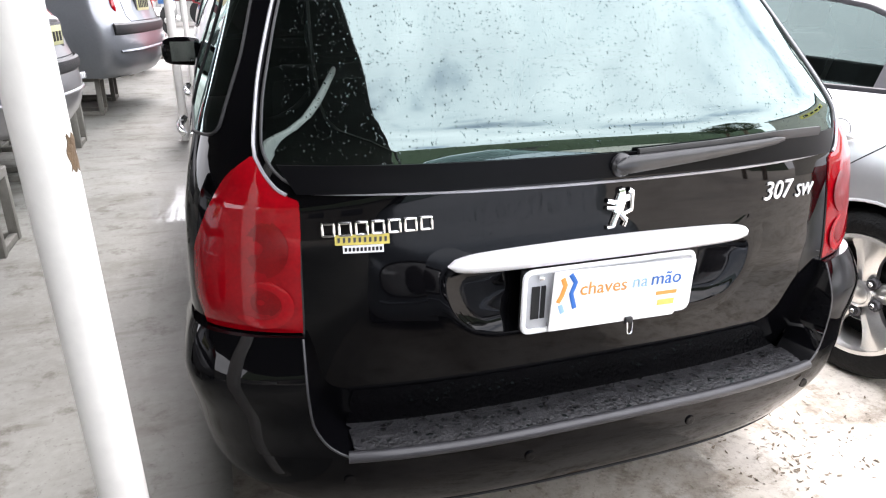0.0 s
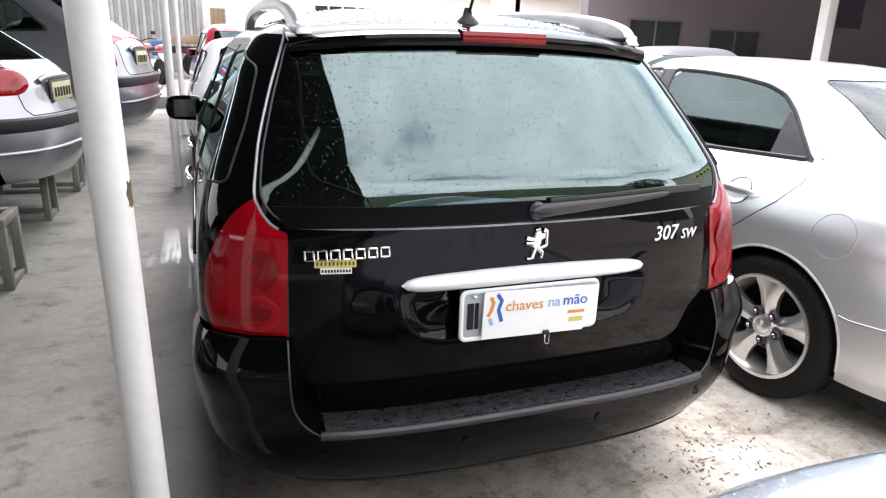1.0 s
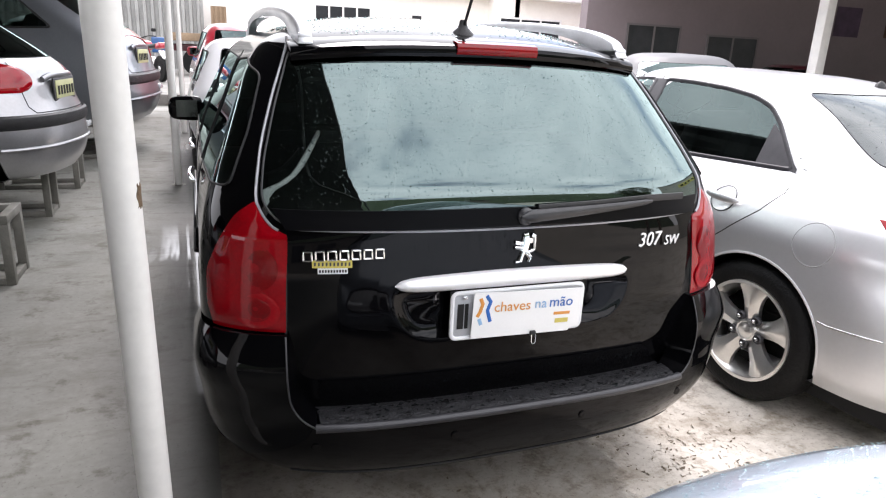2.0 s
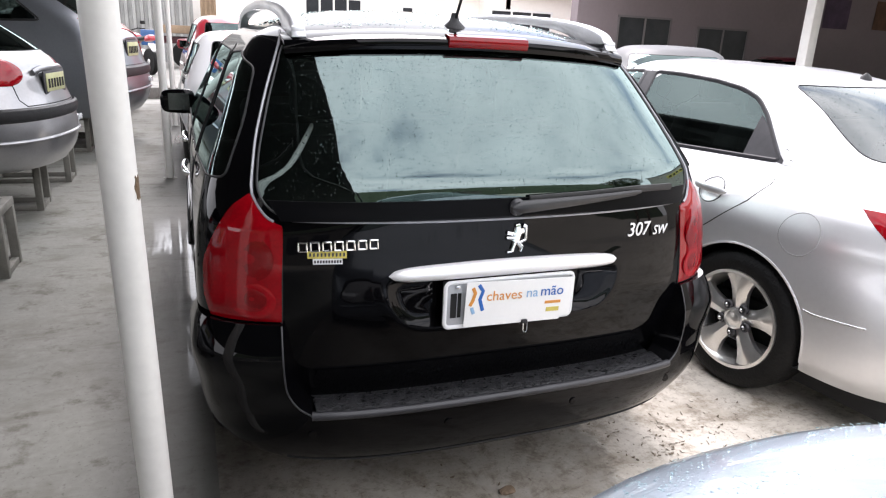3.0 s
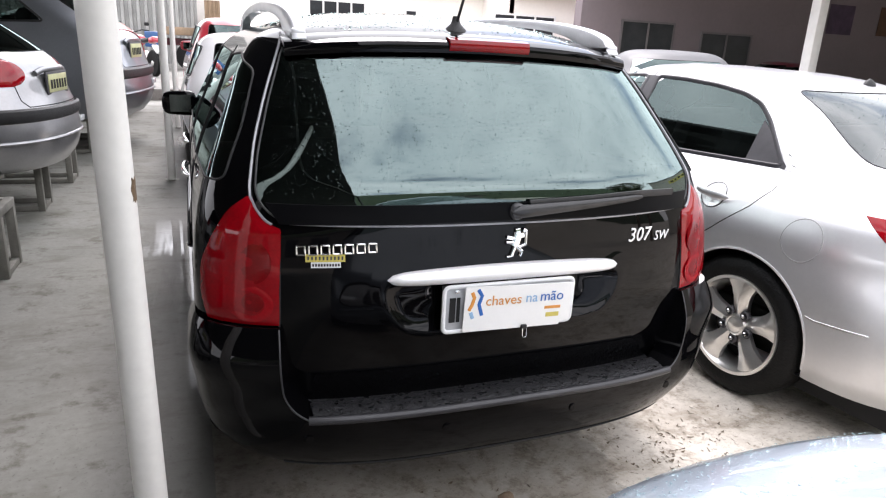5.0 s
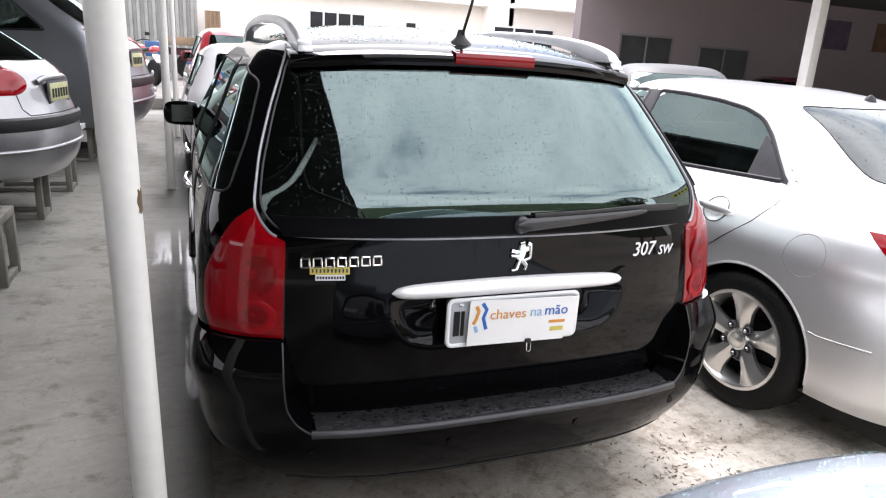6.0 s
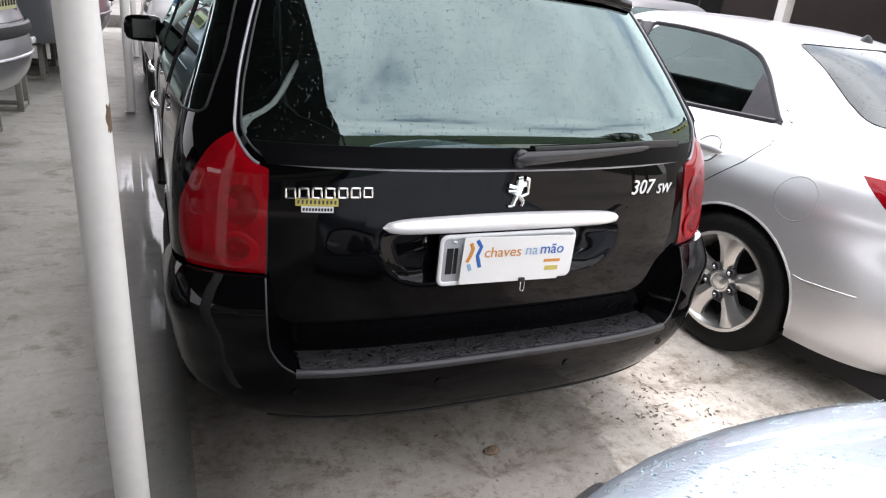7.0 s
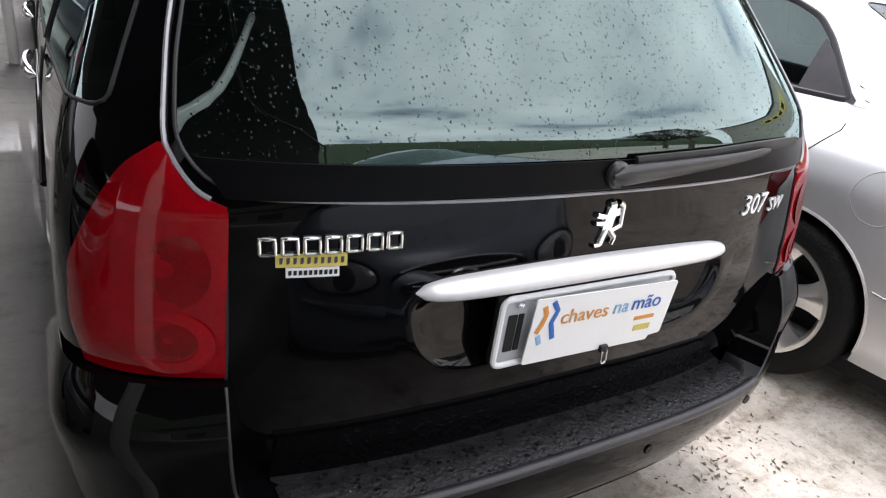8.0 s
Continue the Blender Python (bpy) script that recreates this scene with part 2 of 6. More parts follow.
        rr = gloss.outputs[0]
        l.new(puddle, b.inputs["Coat Weight"])
        b.inputs["Coat Roughness"].default_value, b.inputs["Coat IOR"].default_value = 0.03, 1.4
    # colour multiplied by 0.6 left of a noisy line near this x
    if dark_edge is not None:
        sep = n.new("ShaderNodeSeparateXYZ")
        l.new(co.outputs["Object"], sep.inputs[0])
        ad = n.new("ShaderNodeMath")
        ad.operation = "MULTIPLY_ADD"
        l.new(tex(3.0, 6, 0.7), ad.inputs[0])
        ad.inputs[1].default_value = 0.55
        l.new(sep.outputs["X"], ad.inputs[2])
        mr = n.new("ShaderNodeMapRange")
        mr.inputs["From Min"].default_value, mr.inputs["From Max"].default_value = dark_edge + 0.25, dark_edge + 0.30
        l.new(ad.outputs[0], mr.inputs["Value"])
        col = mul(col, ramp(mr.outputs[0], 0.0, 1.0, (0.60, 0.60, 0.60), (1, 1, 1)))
    l.new(col, b.inputs["Base Color"])
    l.new(rr, b.inputs["Roughness"])
    bp = n.new("ShaderNodeBump")
    bp.inputs["Strength"].default_value, bp.inputs["Distance"].default_value = 0.10 if wet and dark_edge is None else 0.35, 0.006
    l.new(tex(45, 5, 0.7), bp.inputs["Height"])
    l.new(bp.outputs[0], b.inputs["Normal"])
    return m


# the wet band's darkening also stands for shadow beside the wagon
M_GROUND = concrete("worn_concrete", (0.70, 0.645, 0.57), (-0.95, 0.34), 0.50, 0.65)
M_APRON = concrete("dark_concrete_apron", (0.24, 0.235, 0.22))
# lane's base colour darkened to stand for the canopy's shade
M_LANE = concrete("smooth_lane_concrete_in_shade", (0.235, 0.237, 0.216), (-0.95, 0.22))


# ---- mesh helpers ----
def part(name, bm, material, parent=None, label="", sharp=35):
    me = bpy.data.meshes.new(name)
    bmesh.ops.recalc_face_normals(bm, faces=bm.faces)
    bm.to_mesh(me)
    bm.free()
    me.polygons.foreach_set("use_smooth", [True] * len(me.polygons))
    me.set_sharp_from_angle(angle=radians(sharp))
    if material:
        me.materials.append(material)
    ob = new(name, me)
    if parent:
        ob.parent = parent
    if label:
        ob["label"] = label
    return ob


def thing(name, label, category, group="", at=None):
    ob = new(name)
    ob.empty_display_size = 0.1
    if at is not None:
        ob.matrix_world = at
    return tagged(ob, label, category, group)


def add_box(bm, c, size, bevel=0.0, rot=None, seg=2):
    r = bmesh.ops.create_cube(bm, size=1.0)
    vs = r["verts"]
    bmesh.ops.scale(bm, vec=size, verts=vs)
    if bevel:
        es = list({e for v in vs for e in v.link_edges})
        res = bmesh.ops.bevel(bm, geom=es, offset=bevel, segments=seg, affect="EDGES", profile=0.5)
        vs = list({v for f in res["faces"] for v in f.verts} | {v for v in vs if v.is_valid})
    if rot is not None:
        bmesh.ops.rotate(bm, cent=(0, 0, 0), matrix=rot, verts=vs)
    bmesh.ops.translate(bm, vec=c, verts=vs)
    return vs


def box(c, size, bevel=0.0, rot=None, seg=2):
    bm = bmesh.new()
    add_box(bm, c, size, bevel, rot, seg)
    return bm


def add_sweep(bm, pts, section, closed=False, up=(0, 0, 1)):
    """Sweeps a section (list of (a, b) across the path) along points; a runs sideways, b along up."""
    pts = [Vector(p) for p in pts]
    rings = []
    n = len(pts)
    for i, p in enumerate(pts):
        a = pts[(i - 1) % n] if (closed or i) else pts[0]
        b = pts[(i + 1) % n] if (closed or i < n - 1) else pts[-1]
        t = (b - a).normalized()
        u = Vector(up) - t * t.dot(Vector(up))
        if u.length < 1e-4:
            u = Vector((1, 0, 0)) - t * t.x
        u.normalize()
        s = t.cross(u)
        rings.append([bm.verts.new(p + s * x + u * y) for x, y in section])
    m = len(section)
    for i in range(n if closed else n - 1):
        r0, r1 = rings[i], rings[(i + 1) % n]
        for j in range(m):
            bm.faces.new((r0[j], r0[(j + 1) % m], r1[(j + 1) % m], r1[j]))
    if not closed:
        bm.faces.new(rings[0])
        bm.faces.new(rings[-1])


def circle(r, n=8, ry=None):
    ry = r if ry is None else ry
    return [(r * math.cos(2 * math.pi * k / n), ry * math.sin(2 * math.pi * k / n)) for k in range(n)]


def sweep(pts, r, n=8, closed=False, up=(0, 0, 1), ry=None):
    bm = bmesh.new()
    add_sweep(bm, pts, circle(r, n, ry), closed, up)
    return bm


def lathe(profile, n=32, axis="x", bm=None, at=(0, 0, 0)):
    """Turns a profile of (along, radius) about an axis."""
    bm = bm or bmesh.new()
    rings = []
    for a, r in profile:
        ring = []
        for k in range(n):
            c, s = r * math.cos(2 * math.pi * k / n), r * math.sin(2 * math.pi * k / n)
            p = {"x": (a, c, s), "y": (c, a, s), "z": (c, s, a)}[axis]
            ring.append(bm.verts.new((p[0] + at[0], p[1] + at[1], p[2] + at[2])))
        rings.append(ring)
    for i in range(len(rings) - 1):
        for k in range(n):
            bm.faces.new((rings[i][k], rings[i][(k + 1) % n], rings[i + 1][(k + 1) % n], rings[i + 1][k]))
    bm.faces.new(rings[0])
    bm.faces.new(list(reversed(rings[-1])))
    return bm


def slab(grid, back, bm=None):
    """A closed solid between a grid of points and the same grid shifted by back (a vector, or a function of the point)."""
    bm = bm or bmesh.new()
    na, nb = len(grid), len(grid[0])
    F = [[bm.verts.new(p) for p in row] for row in grid]
    shift = back if callable(back) else (lambda p: Vector(back))
    B = [[bm.verts.new(Vector(p) + shift(Vector(p))) for p in row] for row in grid]
    for i in range(na - 1):
        for j in range(nb - 1):
            bm.faces.new((F[i][j], F[i][j + 1], F[i + 1][j + 1], F[i + 1][j]))
            bm.faces.new((B[i][j], B[i + 1][j], B[i + 1][j + 1], B[i][j + 1]))
    rim = [(0, j) for j in range(nb)] + [(i, nb - 1) for i in range(1, na)] + [(na - 1, j) for j in range(nb - 2, -1, -1)] + [(i, 0) for i in range(na - 2, 0, -1)]
    for k in range(len(rim)):
        (a, b), (c, d) = rim[k], rim[(k + 1) % len(rim)]
        bm.faces.new((F[a][b], B[a][b], B[c][d], F[c][d]))
    return bm


def smooth_table(xs, ys):
    """A monotone cubic curve through (xs, ys)."""
    xs, ys = np.array(xs, float), np.array(ys, float)
    h = np.diff(xs)
    d = np.diff(ys) / h
    m = np.zeros(len(xs))
    m[0], m[-1] = d[0], d[-1]
    for i in range(1, len(xs) - 1):
        if d[i - 1] * d[i] > 0:
            w1, w2 = 2 * h[i] + h[i - 1], h[i] + 2 * h[i - 1]
            m[i] = (w1 + w2) / (w1 / d[i - 1] + w2 / d[i])

    def f(x):
        x = min(max(x, xs[0]), xs[-1])
        i = min(max(int(np.searchsorted(xs, x)) - 1, 0), len(h) - 1)
        t = (x - xs[i]) / h[i]
        return float((1 + 2 * t) * (1 - t) ** 2 * ys[i] + t * (1 - t) ** 2 * h[i] * m[i]
                     + t * t * (3 - 2 * t) * ys[i + 1] + t * t * (t - 1) * h[i] * m[i + 1])
    return f


# ---- car bodies: each is a stack of plan outlines with rounded ends ----
class Shell:
    def __init__(self, z, w, rear, front, lr=0.32, nr=3.0, lf=0.6, nf=2.6):
        self.z0, self.z1 = z[0], z[-1]
        self.w, self.yr, self.yf = smooth_table(z, w), smooth_table(z, rear), smooth_table(z, front)
        self.lr, self.nr = (smooth_table(z, v) if isinstance(v, list) else (lambda _z, v=v: v) for v in (lr, nr))
        self.lf, self.nf = lf, nf

    def ends(self, z):
        half = (self.yf(z) - self.yr(z)) / 2
        return min(self.lr(z), half * 0.98), min(self.lf, half * 0.98)

    def side_x(self, y, z):
        """Half width at a length y and a height z."""
        lr, lf = self.ends(z)
        w, yr, yf = self.w(z), self.yr(z), self.yf(z)
        if y < yr + lr:
            u = min(1.0, (yr + lr - y) / lr)
            return w * max(0.0, 1 - u ** self.nr(z)) ** (1 / self.nr(z))
        if y > yf - lf:
            u = min(1.0, (y - yf + lf) / lf)
            return w * max(0.0, 1 - u ** self.nf) ** (1 / self.nf)
        return w

    def rear_y(self, x, z):
        lr, _ = self.ends(z)
        u = min(1.0, abs(x) / self.w(z))
        return self.yr(z) + lr - lr * max(0.0, 1 - u ** self.nr(z)) ** (1 / self.nr(z))

    def front_y(self, x, z):
        _, lf = self.ends(z)
        u = min(1.0, abs(x) / self.w(z))
        return self.yf(z) - lf + lf * max(0.0, 1 - u ** self.nf) ** (1 / self.nf)

    def around(self, z, tau):
        """A point of the right half outline: tau 0 to 1 from the middle of the rear round the corner, then in metres along the side."""
        lr, _ = self.ends(z)
        if tau <= 1:
            a = tau * math.pi / 2
            x = self.w(z) * math.sin(a) ** (2 / self.nr(z))
            y = self.yr(z) + lr - lr * math.cos(a) ** (2 / self.nr(z))
            return x, y
        y = self.yr(z) + lr + tau - 1
        return self.side_x(y, z), y

    def tau_x(self, x, z):
        return math.asin(min(1.0, abs(x) / self.w(z)) ** (self.nr(z) / 2)) / (math.pi / 2)

    def tau_y(self, y, z):
        lr, _ = self.ends(z)
        e = self.yr(z) + lr
        if y >= e:
            return 1 + y - e
        return math.acos(min(1.0, max(0.0, (e - y) / lr)) ** (self.nr(z) / 2)) / (math.pi / 2)


def nearest_on(poly, p):
    best, at = 1e9, p
    for i in range(len(poly)):
        a, b = poly[i], poly[(i + 1) % len(poly)]
        dx, dy = b[0] - a[0], b[1] - a[1]
        t = max(0.0, min(1.0, ((p[0] - a[0]) * dx + (p[1] - a[1]) * dy) / (dx * dx + dy * dy + 1e-12)))
        q = (a[0] + t * dx, a[1] + t * dy)
        d = (q[0] - p[0]) ** 2 + (q[1] - p[1]) ** 2
        if d < best:
            best, at = d, q
    return at


def inside(poly, p):
    c = False
    for i in range(len(poly)):
        a, b = poly[i], poly[i - 1]
        if (a[1] > p[1]) != (b[1] > p[1]) and p[0] < (b[0] - a[0]) * (p[1] - a[1]) / (b[1] - a[1]) + a[0]:
            c = not c
    return c


def rounded(poly, r=0.03, n=4):
    """A polygon with its corners rounded."""
    out = []
    m = len(poly)
    for i in range(m):
        p, a, b = Vector(poly[i]), Vector(poly[i - 1]), Vector(poly[(i + 1) % m])
        ra, rb = min(r, (a - p).length * 0.45), min(r, (b - p).length * 0.45)
        s, e = p + (a - p).normalized() * ra, p + (b - p).normalized() * rb
        for k in range(n + 1):
            t = k / n
            out.append(tuple(s * (1 - t) ** 2 + p * 2 * t * (1 - t) + e * t * t))
    return out


def ring_poly(cy, cz, r, n=40):
    return [(cy + r * math.cos(2 * math.pi * k / n), cz + r * math.sin(2 * math.pi * k / n)) for k in range(n)]


def shell_parts(sh, zs, holes, nc=18, ns=60, nfr=14):
    """The skin of a car as one bmesh, and one bmesh for what each hole takes out of it. A hole is (kind, side, polygon):
    kind 'side' in (y, z), with side -1 or 1; kind 'rear' or 'front' in (x, z)."""
    P = []
    for z in zs:
        lr, lf = sh.ends(z)
        w, yr, yf = sh.w(z), sh.yr(z), sh.yf(z)
        half = []
        for k in range(nc + 1):
            a = k / nc * math.pi / 2
            half.append((w * math.sin(a) ** (2 / sh.nr(z)), yr + lr - lr * math.cos(a) ** (2 / sh.nr(z)), z, 0 if k < nc * 0.72 else 1))
        for k in range(1, ns):
            half.append((w, yr + lr + (yf - lf - yr - lr) * k / ns, z, 1))
        for k in range(nfr + 1):
            a = (1 - k / nfr) * math.pi / 2
            half.append((w * math.sin(a) ** (2 / sh.nf), yf - lf + lf * math.cos(a) ** (2 / sh.nf), z, 2 if k > nfr * 0.28 else 1))
        P.append(half + [(-x, y, zz, k) for x, y, zz, k in reversed(half[1:-1])])
    nu = len(P[0])
    pos = [[list(p[:3]) for p in row] for row in P]
    owner = {}
    for i in range(len(P) - 1):
        for j in range(nu):
            q = [(i, j), (i, (j + 1) % nu), (i + 1, (j + 1) % nu), (i + 1, j)]
            c = [sum(pos[a][b][k] for a, b in q) / 4 for k in range(3)]
            ym = (sh.yr(c[2]) + sh.yf(c[2])) / 2
            for h, (kind, sd, poly) in enumerate(holes):
                if kind == "side" and c[0] * sd > 0.2 and inside(poly, (c[1], c[2])):
                    owner[(i, j)] = h
                elif kind == "rear" and c[1] < ym and inside(poly, (c[0], c[2])):
                    owner[(i, j)] = h
                elif kind == "front" and c[1] > ym and inside(poly, (c[0], c[2])):
                    owner[(i, j)] = h
    touch = {}
    for i in range(len(P) - 1):
        for j in range(nu):
            for v in ((i, j), (i, (j + 1) % nu), (i + 1, (j + 1) % nu), (i + 1, j)):
                touch.setdefault(v, set()).add(owner.get((i, j), -1))
    for (i, j), s in touch.items():
        if len(s) > 1:
            h = max(s)
            kind, sd, poly = holes[h]
            p = pos[i][j]
            if kind == "side":
                y, z = nearest_on(poly, (p[1], p[2]))
                pos[i][j] = [math.copysign(sh.side_x(y, z), p[0]), y, z]
            else:
                x, z = nearest_on(poly, (p[0], p[2]))
                pos[i][j] = [x, sh.rear_y(x, z) if kind == "rear" else sh.front_y(x, z), z]
    meshes = []
    for h in range(-1, len(holes)):
        bm = bmesh.new()
        vs = {}
        for i in range(len(P) - 1):
            for j in range(nu):
                if owner.get((i, j), -1) != h:
                    continue
                q = []
                for v in ((i, j), (i, (j + 1) % nu), (i + 1, (j + 1) % nu), (i + 1, j)):
                    if v not in vs:
                        vs[v] = bm.verts.new(pos[v[0]][v[1]])
                    q.append(vs[v])
                bm.faces.new(q)
        if h < 0:
            for i in (0, len(P) - 1):
                bm.faces.new([vs[(i, j)] for j in range(nu) if (i, j) in vs])
        bmesh.ops.remove_doubles(bm, verts=bm.verts, dist=1e-5)
        bmesh.ops.dissolve_degenerate(bm, dist=1e-5, edges=bm.edges)
        meshes.append(bm)
    return meshes


def on_side(sh, poly, sd, out=0.0):
    return [(sd * (sh.side_x(y, z) + out), y, z) for y, z in poly]


def on_rear(sh, poly, out=0.0):
    return [(x, sh.rear_y(x, z) - out, z) for x, z in poly]


def dense(poly, step=0.03, closed=True):
    out = []
    m = len(poly)
    for i in range(m if closed else m - 1):
        a, b = poly[i], poly[(i + 1) % m]
        k = max(1, int(math.dist(a, b) / step))
        out += [tuple(a[c] + (b[c] - a[c]) * t / k for c in range(len(a))) for t in range(k)]
    if not closed:
        out.append(tuple(poly[-1]))
    return out


def rows(z0, z1, step, top):
    """Heights for the outlines: even steps, then closer and closer to the crown of the roof."""
    zs = list(np.arange(z0, z1, step))
    for k in range(1, 13):
        zs.append(z1 + (top - z1) * (1 - (1 - k / 12) ** 2))
    return [float(z) for z in zs]


def wheel(parent, x, y, r, sd, spokes=5, rim_mat=None, width=0.2, detail=1):
    """A tyre with a tread and a spoked rim, its outer face at x."""
    c = (x, y, r)
    n = 48 if detail else 28
    rr = r * 0.70
    w = width
    prof = [(-0.012, rr - 0.004), (0.006, rr + 0.006), (0.012, rr + 0.03), (0.010, r - 0.045), (-0.004, r - 0.018), (-0.022, r - 0.004),
            (-0.05, r), (-w / 2 - 0.004, r), (-w / 2, r - 0.006), (-w / 2 - 0.01, r), (-w + 0.05, r), (-w + 0.01, r - 0.02), (-w, r - 0.07), (-w + 0.012, rr)]
    bm = bmesh.new()
    rings = []
    for a, rad in prof:
        rings.append([bm.verts.new((c[0] + sd * a, c[1] + rad * math.cos(2 * math.pi * k / n), c[2] + rad * math.sin(2 * math.pi * k / n))) for k in range(n)])
    for i in range(len(rings) - 1):
        for k in range(n):
            bm.faces.new((rings[i][k], rings[i][(k + 1) % n], rings[i + 1][(k + 1) % n], rings[i + 1][k]))
    wh = new("wheel")
    wh.parent = parent
    part("tyre", bm, M_RUBBER, wh)
    # the rim: barrel, lip, spokes and hub
    bm = bmesh.new()
    prof = [(-0.002, rr + 0.004), (0.008, rr + 0.002), (0.008, rr - 0.012), (-0.012, rr - 0.018), (-0.03, rr - 0.03), (-w + 0.02, rr - 0.03), (-w + 0.02, rr)]
    rings = []
    for a, rad in prof:
        rings.append([bm.verts.new((c[0] + sd * a, c[1] + rad * math.cos(2 * math.pi * k / n), c[2] + rad * math.sin(2 * math.pi * k / n))) for k in range(n)])
    for i in range(len(rings) - 1):
        for k in range(n):
            bm.faces.new((rings[i][k], rings[i][(k + 1) % n], rings[i + 1][(k + 1) % n], rings[i + 1][k]))
    part("rim", bm, rim_mat or M_ALLOY, wh)
    for s in range(spokes):
        ang = math.pi / 2 + 2 * math.pi * s / spokes
        cs, sn = math.cos(ang), math.sin(ang)
        grid = []
        for i in range(7):
            t = i / 6
            rad = 0.035 + (rr - 0.045) * t
            half = 0.034 + 0.004 * t + 0.056 * t ** 3.5
            row = []
            for j in range(7):
                v = -half + 2 * half * j / 6
                dish = 0.010 - 0.026 * (1 - t) ** 2 - 0.020 * abs(2 * j / 6 - 1) ** 1.25
                row.append((c[0] + sd * (dish - 0.006), c[1] + rad * cs - v * sn, c[2] + rad * sn + v * cs))
            grid.append(row)
        part("spoke", slab(grid, (-sd * 0.022, 0, 0)), rim_mat or M_ALLOY, wh)
    bm = bmesh.new()
    lathe([(-0.03, 0.052), (-0.010, 0.048), (-0.006, 0.040), (-0.009, 0.036), (-0.005, 0.030), (-0.003, 0.0005)], 28, "x", bm)
    if sd < 0:
        bmesh.ops.scale(bm, vec=(-1, 1, 1), verts=bm.verts)
    bmesh.ops.translate(bm, vec=c, verts=bm.verts)
    part("hub_cap", bm, rim_mat or M_ALLOY, wh)
    if detail:
        for s in range(spokes):
            ang = math.pi / 2 + 2 * math.pi * (s + 0.5) / spokes
            p = (c[0] - sd * 0.010, c[1] + 0.066 * math.cos(ang), c[2] + 0.066 * math.sin(ang))
            bm = bmesh.new()
            lathe([(-0.012, 0.009), (0.008, 0.009), (0.011, 0.006)], 6, "x", bm)
            if sd < 0:
                bmesh.ops.scale(bm, vec=(-1, 1, 1), verts=bm.verts)
            bmesh.ops.translate(bm, vec=p, verts=bm.verts)
            part("wheel_nut", bm, M_CHROME, wh)
            bm = bmesh.new()
            lathe([(-0.020, 0.022), (-0.004, 0.022), (0.001, 0.018), (-0.004, 0.014), (-0.006, 0.001)], 14, "x", bm)
            if sd < 0:
                bmesh.ops.scale(bm, vec=(-1, 1, 1), verts=bm.verts)
            bmesh.ops.translate(bm, vec=p, verts=bm.verts)
            part("nut_seat", bm, M_GREYSEAL, wh)
    bm = bmesh.new()
    lathe([(-w + 0.03, rr - 0.035), (-w * 0.55, rr - 0.035)], 28, "x", bm)
    if sd < 0:
        bmesh.ops.scale(bm, vec=(-1, 1, 1), verts=bm.verts)
    bmesh.ops.translate(bm, vec=c, verts=bm.verts)
    part("brake_drum", bm, M_DARK, wh)
    return wh


def arch_liner(parent, sh, y, z, r, sd):
    bm = bmesh.new()
    n = 28
    rings = []
    for x in (None, 0.45):
        ring = []
        for k in range(n + 1):
            a = -0.35 + (math.pi + 0.7) * k / n
            py, pz = y + r * math.cos(a), max(sh.z0 + 0.004, z + r * math.sin(a))
            px = (sh.side_x(py, pz) - 0.004) if x is None else x
            ring.append(bm.verts.new((sd * px, py, pz)))
        rings.append(ring)
    for k in range(n):
        bm.faces.new((rings[0][k], rings[0][k + 1], rings[1][k + 1], rings[1][k]))
    bm.faces.new(rings[1])
    part("wheel_arch", bm, M_PLASTIC, parent)


def lip(parent, sh, y, z, r, sd, material):
    pts = []
    for k in range(33):
        a = -0.30 + (math.pi + 0.6) * k / 32
        py, pz = y + r * math.cos(a), z + r * math.sin(a)
        if pz > sh.z0 + 0.02:
            pts.append((sd * (sh.side_x(py, pz) - 0.002), py, pz))
    part("arch_lip", sweep(pts, 0.006, 8, up=(sd, 0, 0)), material, parent)


def seat(parent, x, y, wide=0.5, high=0.62):
    st = new("seat")
    st.parent = parent
    part("cushion", box((x, y + 0.22, 0.52), (wide, 0.5, 0.16), 0.05), M_FABRIC, st)
    part("backrest", box((x, y, 0.52 + high / 2), (wide, 0.15, high), 0.055, Matrix.Rotation(radians(14), 3, "X")), M_FABRIC, st)
    part("headrest", box((x, y - 0.09, 0.62 + high), (0.26, 0.10, 0.17), 0.045), M_FABRIC, st)


def face_out(ob, way):
    """Turns the faces of a pane outwards."""
    if sum((p.normal.dot(way) * p.area for p in ob.data.polygons), 0.0) < 0:
        ob.data.flip_normals()


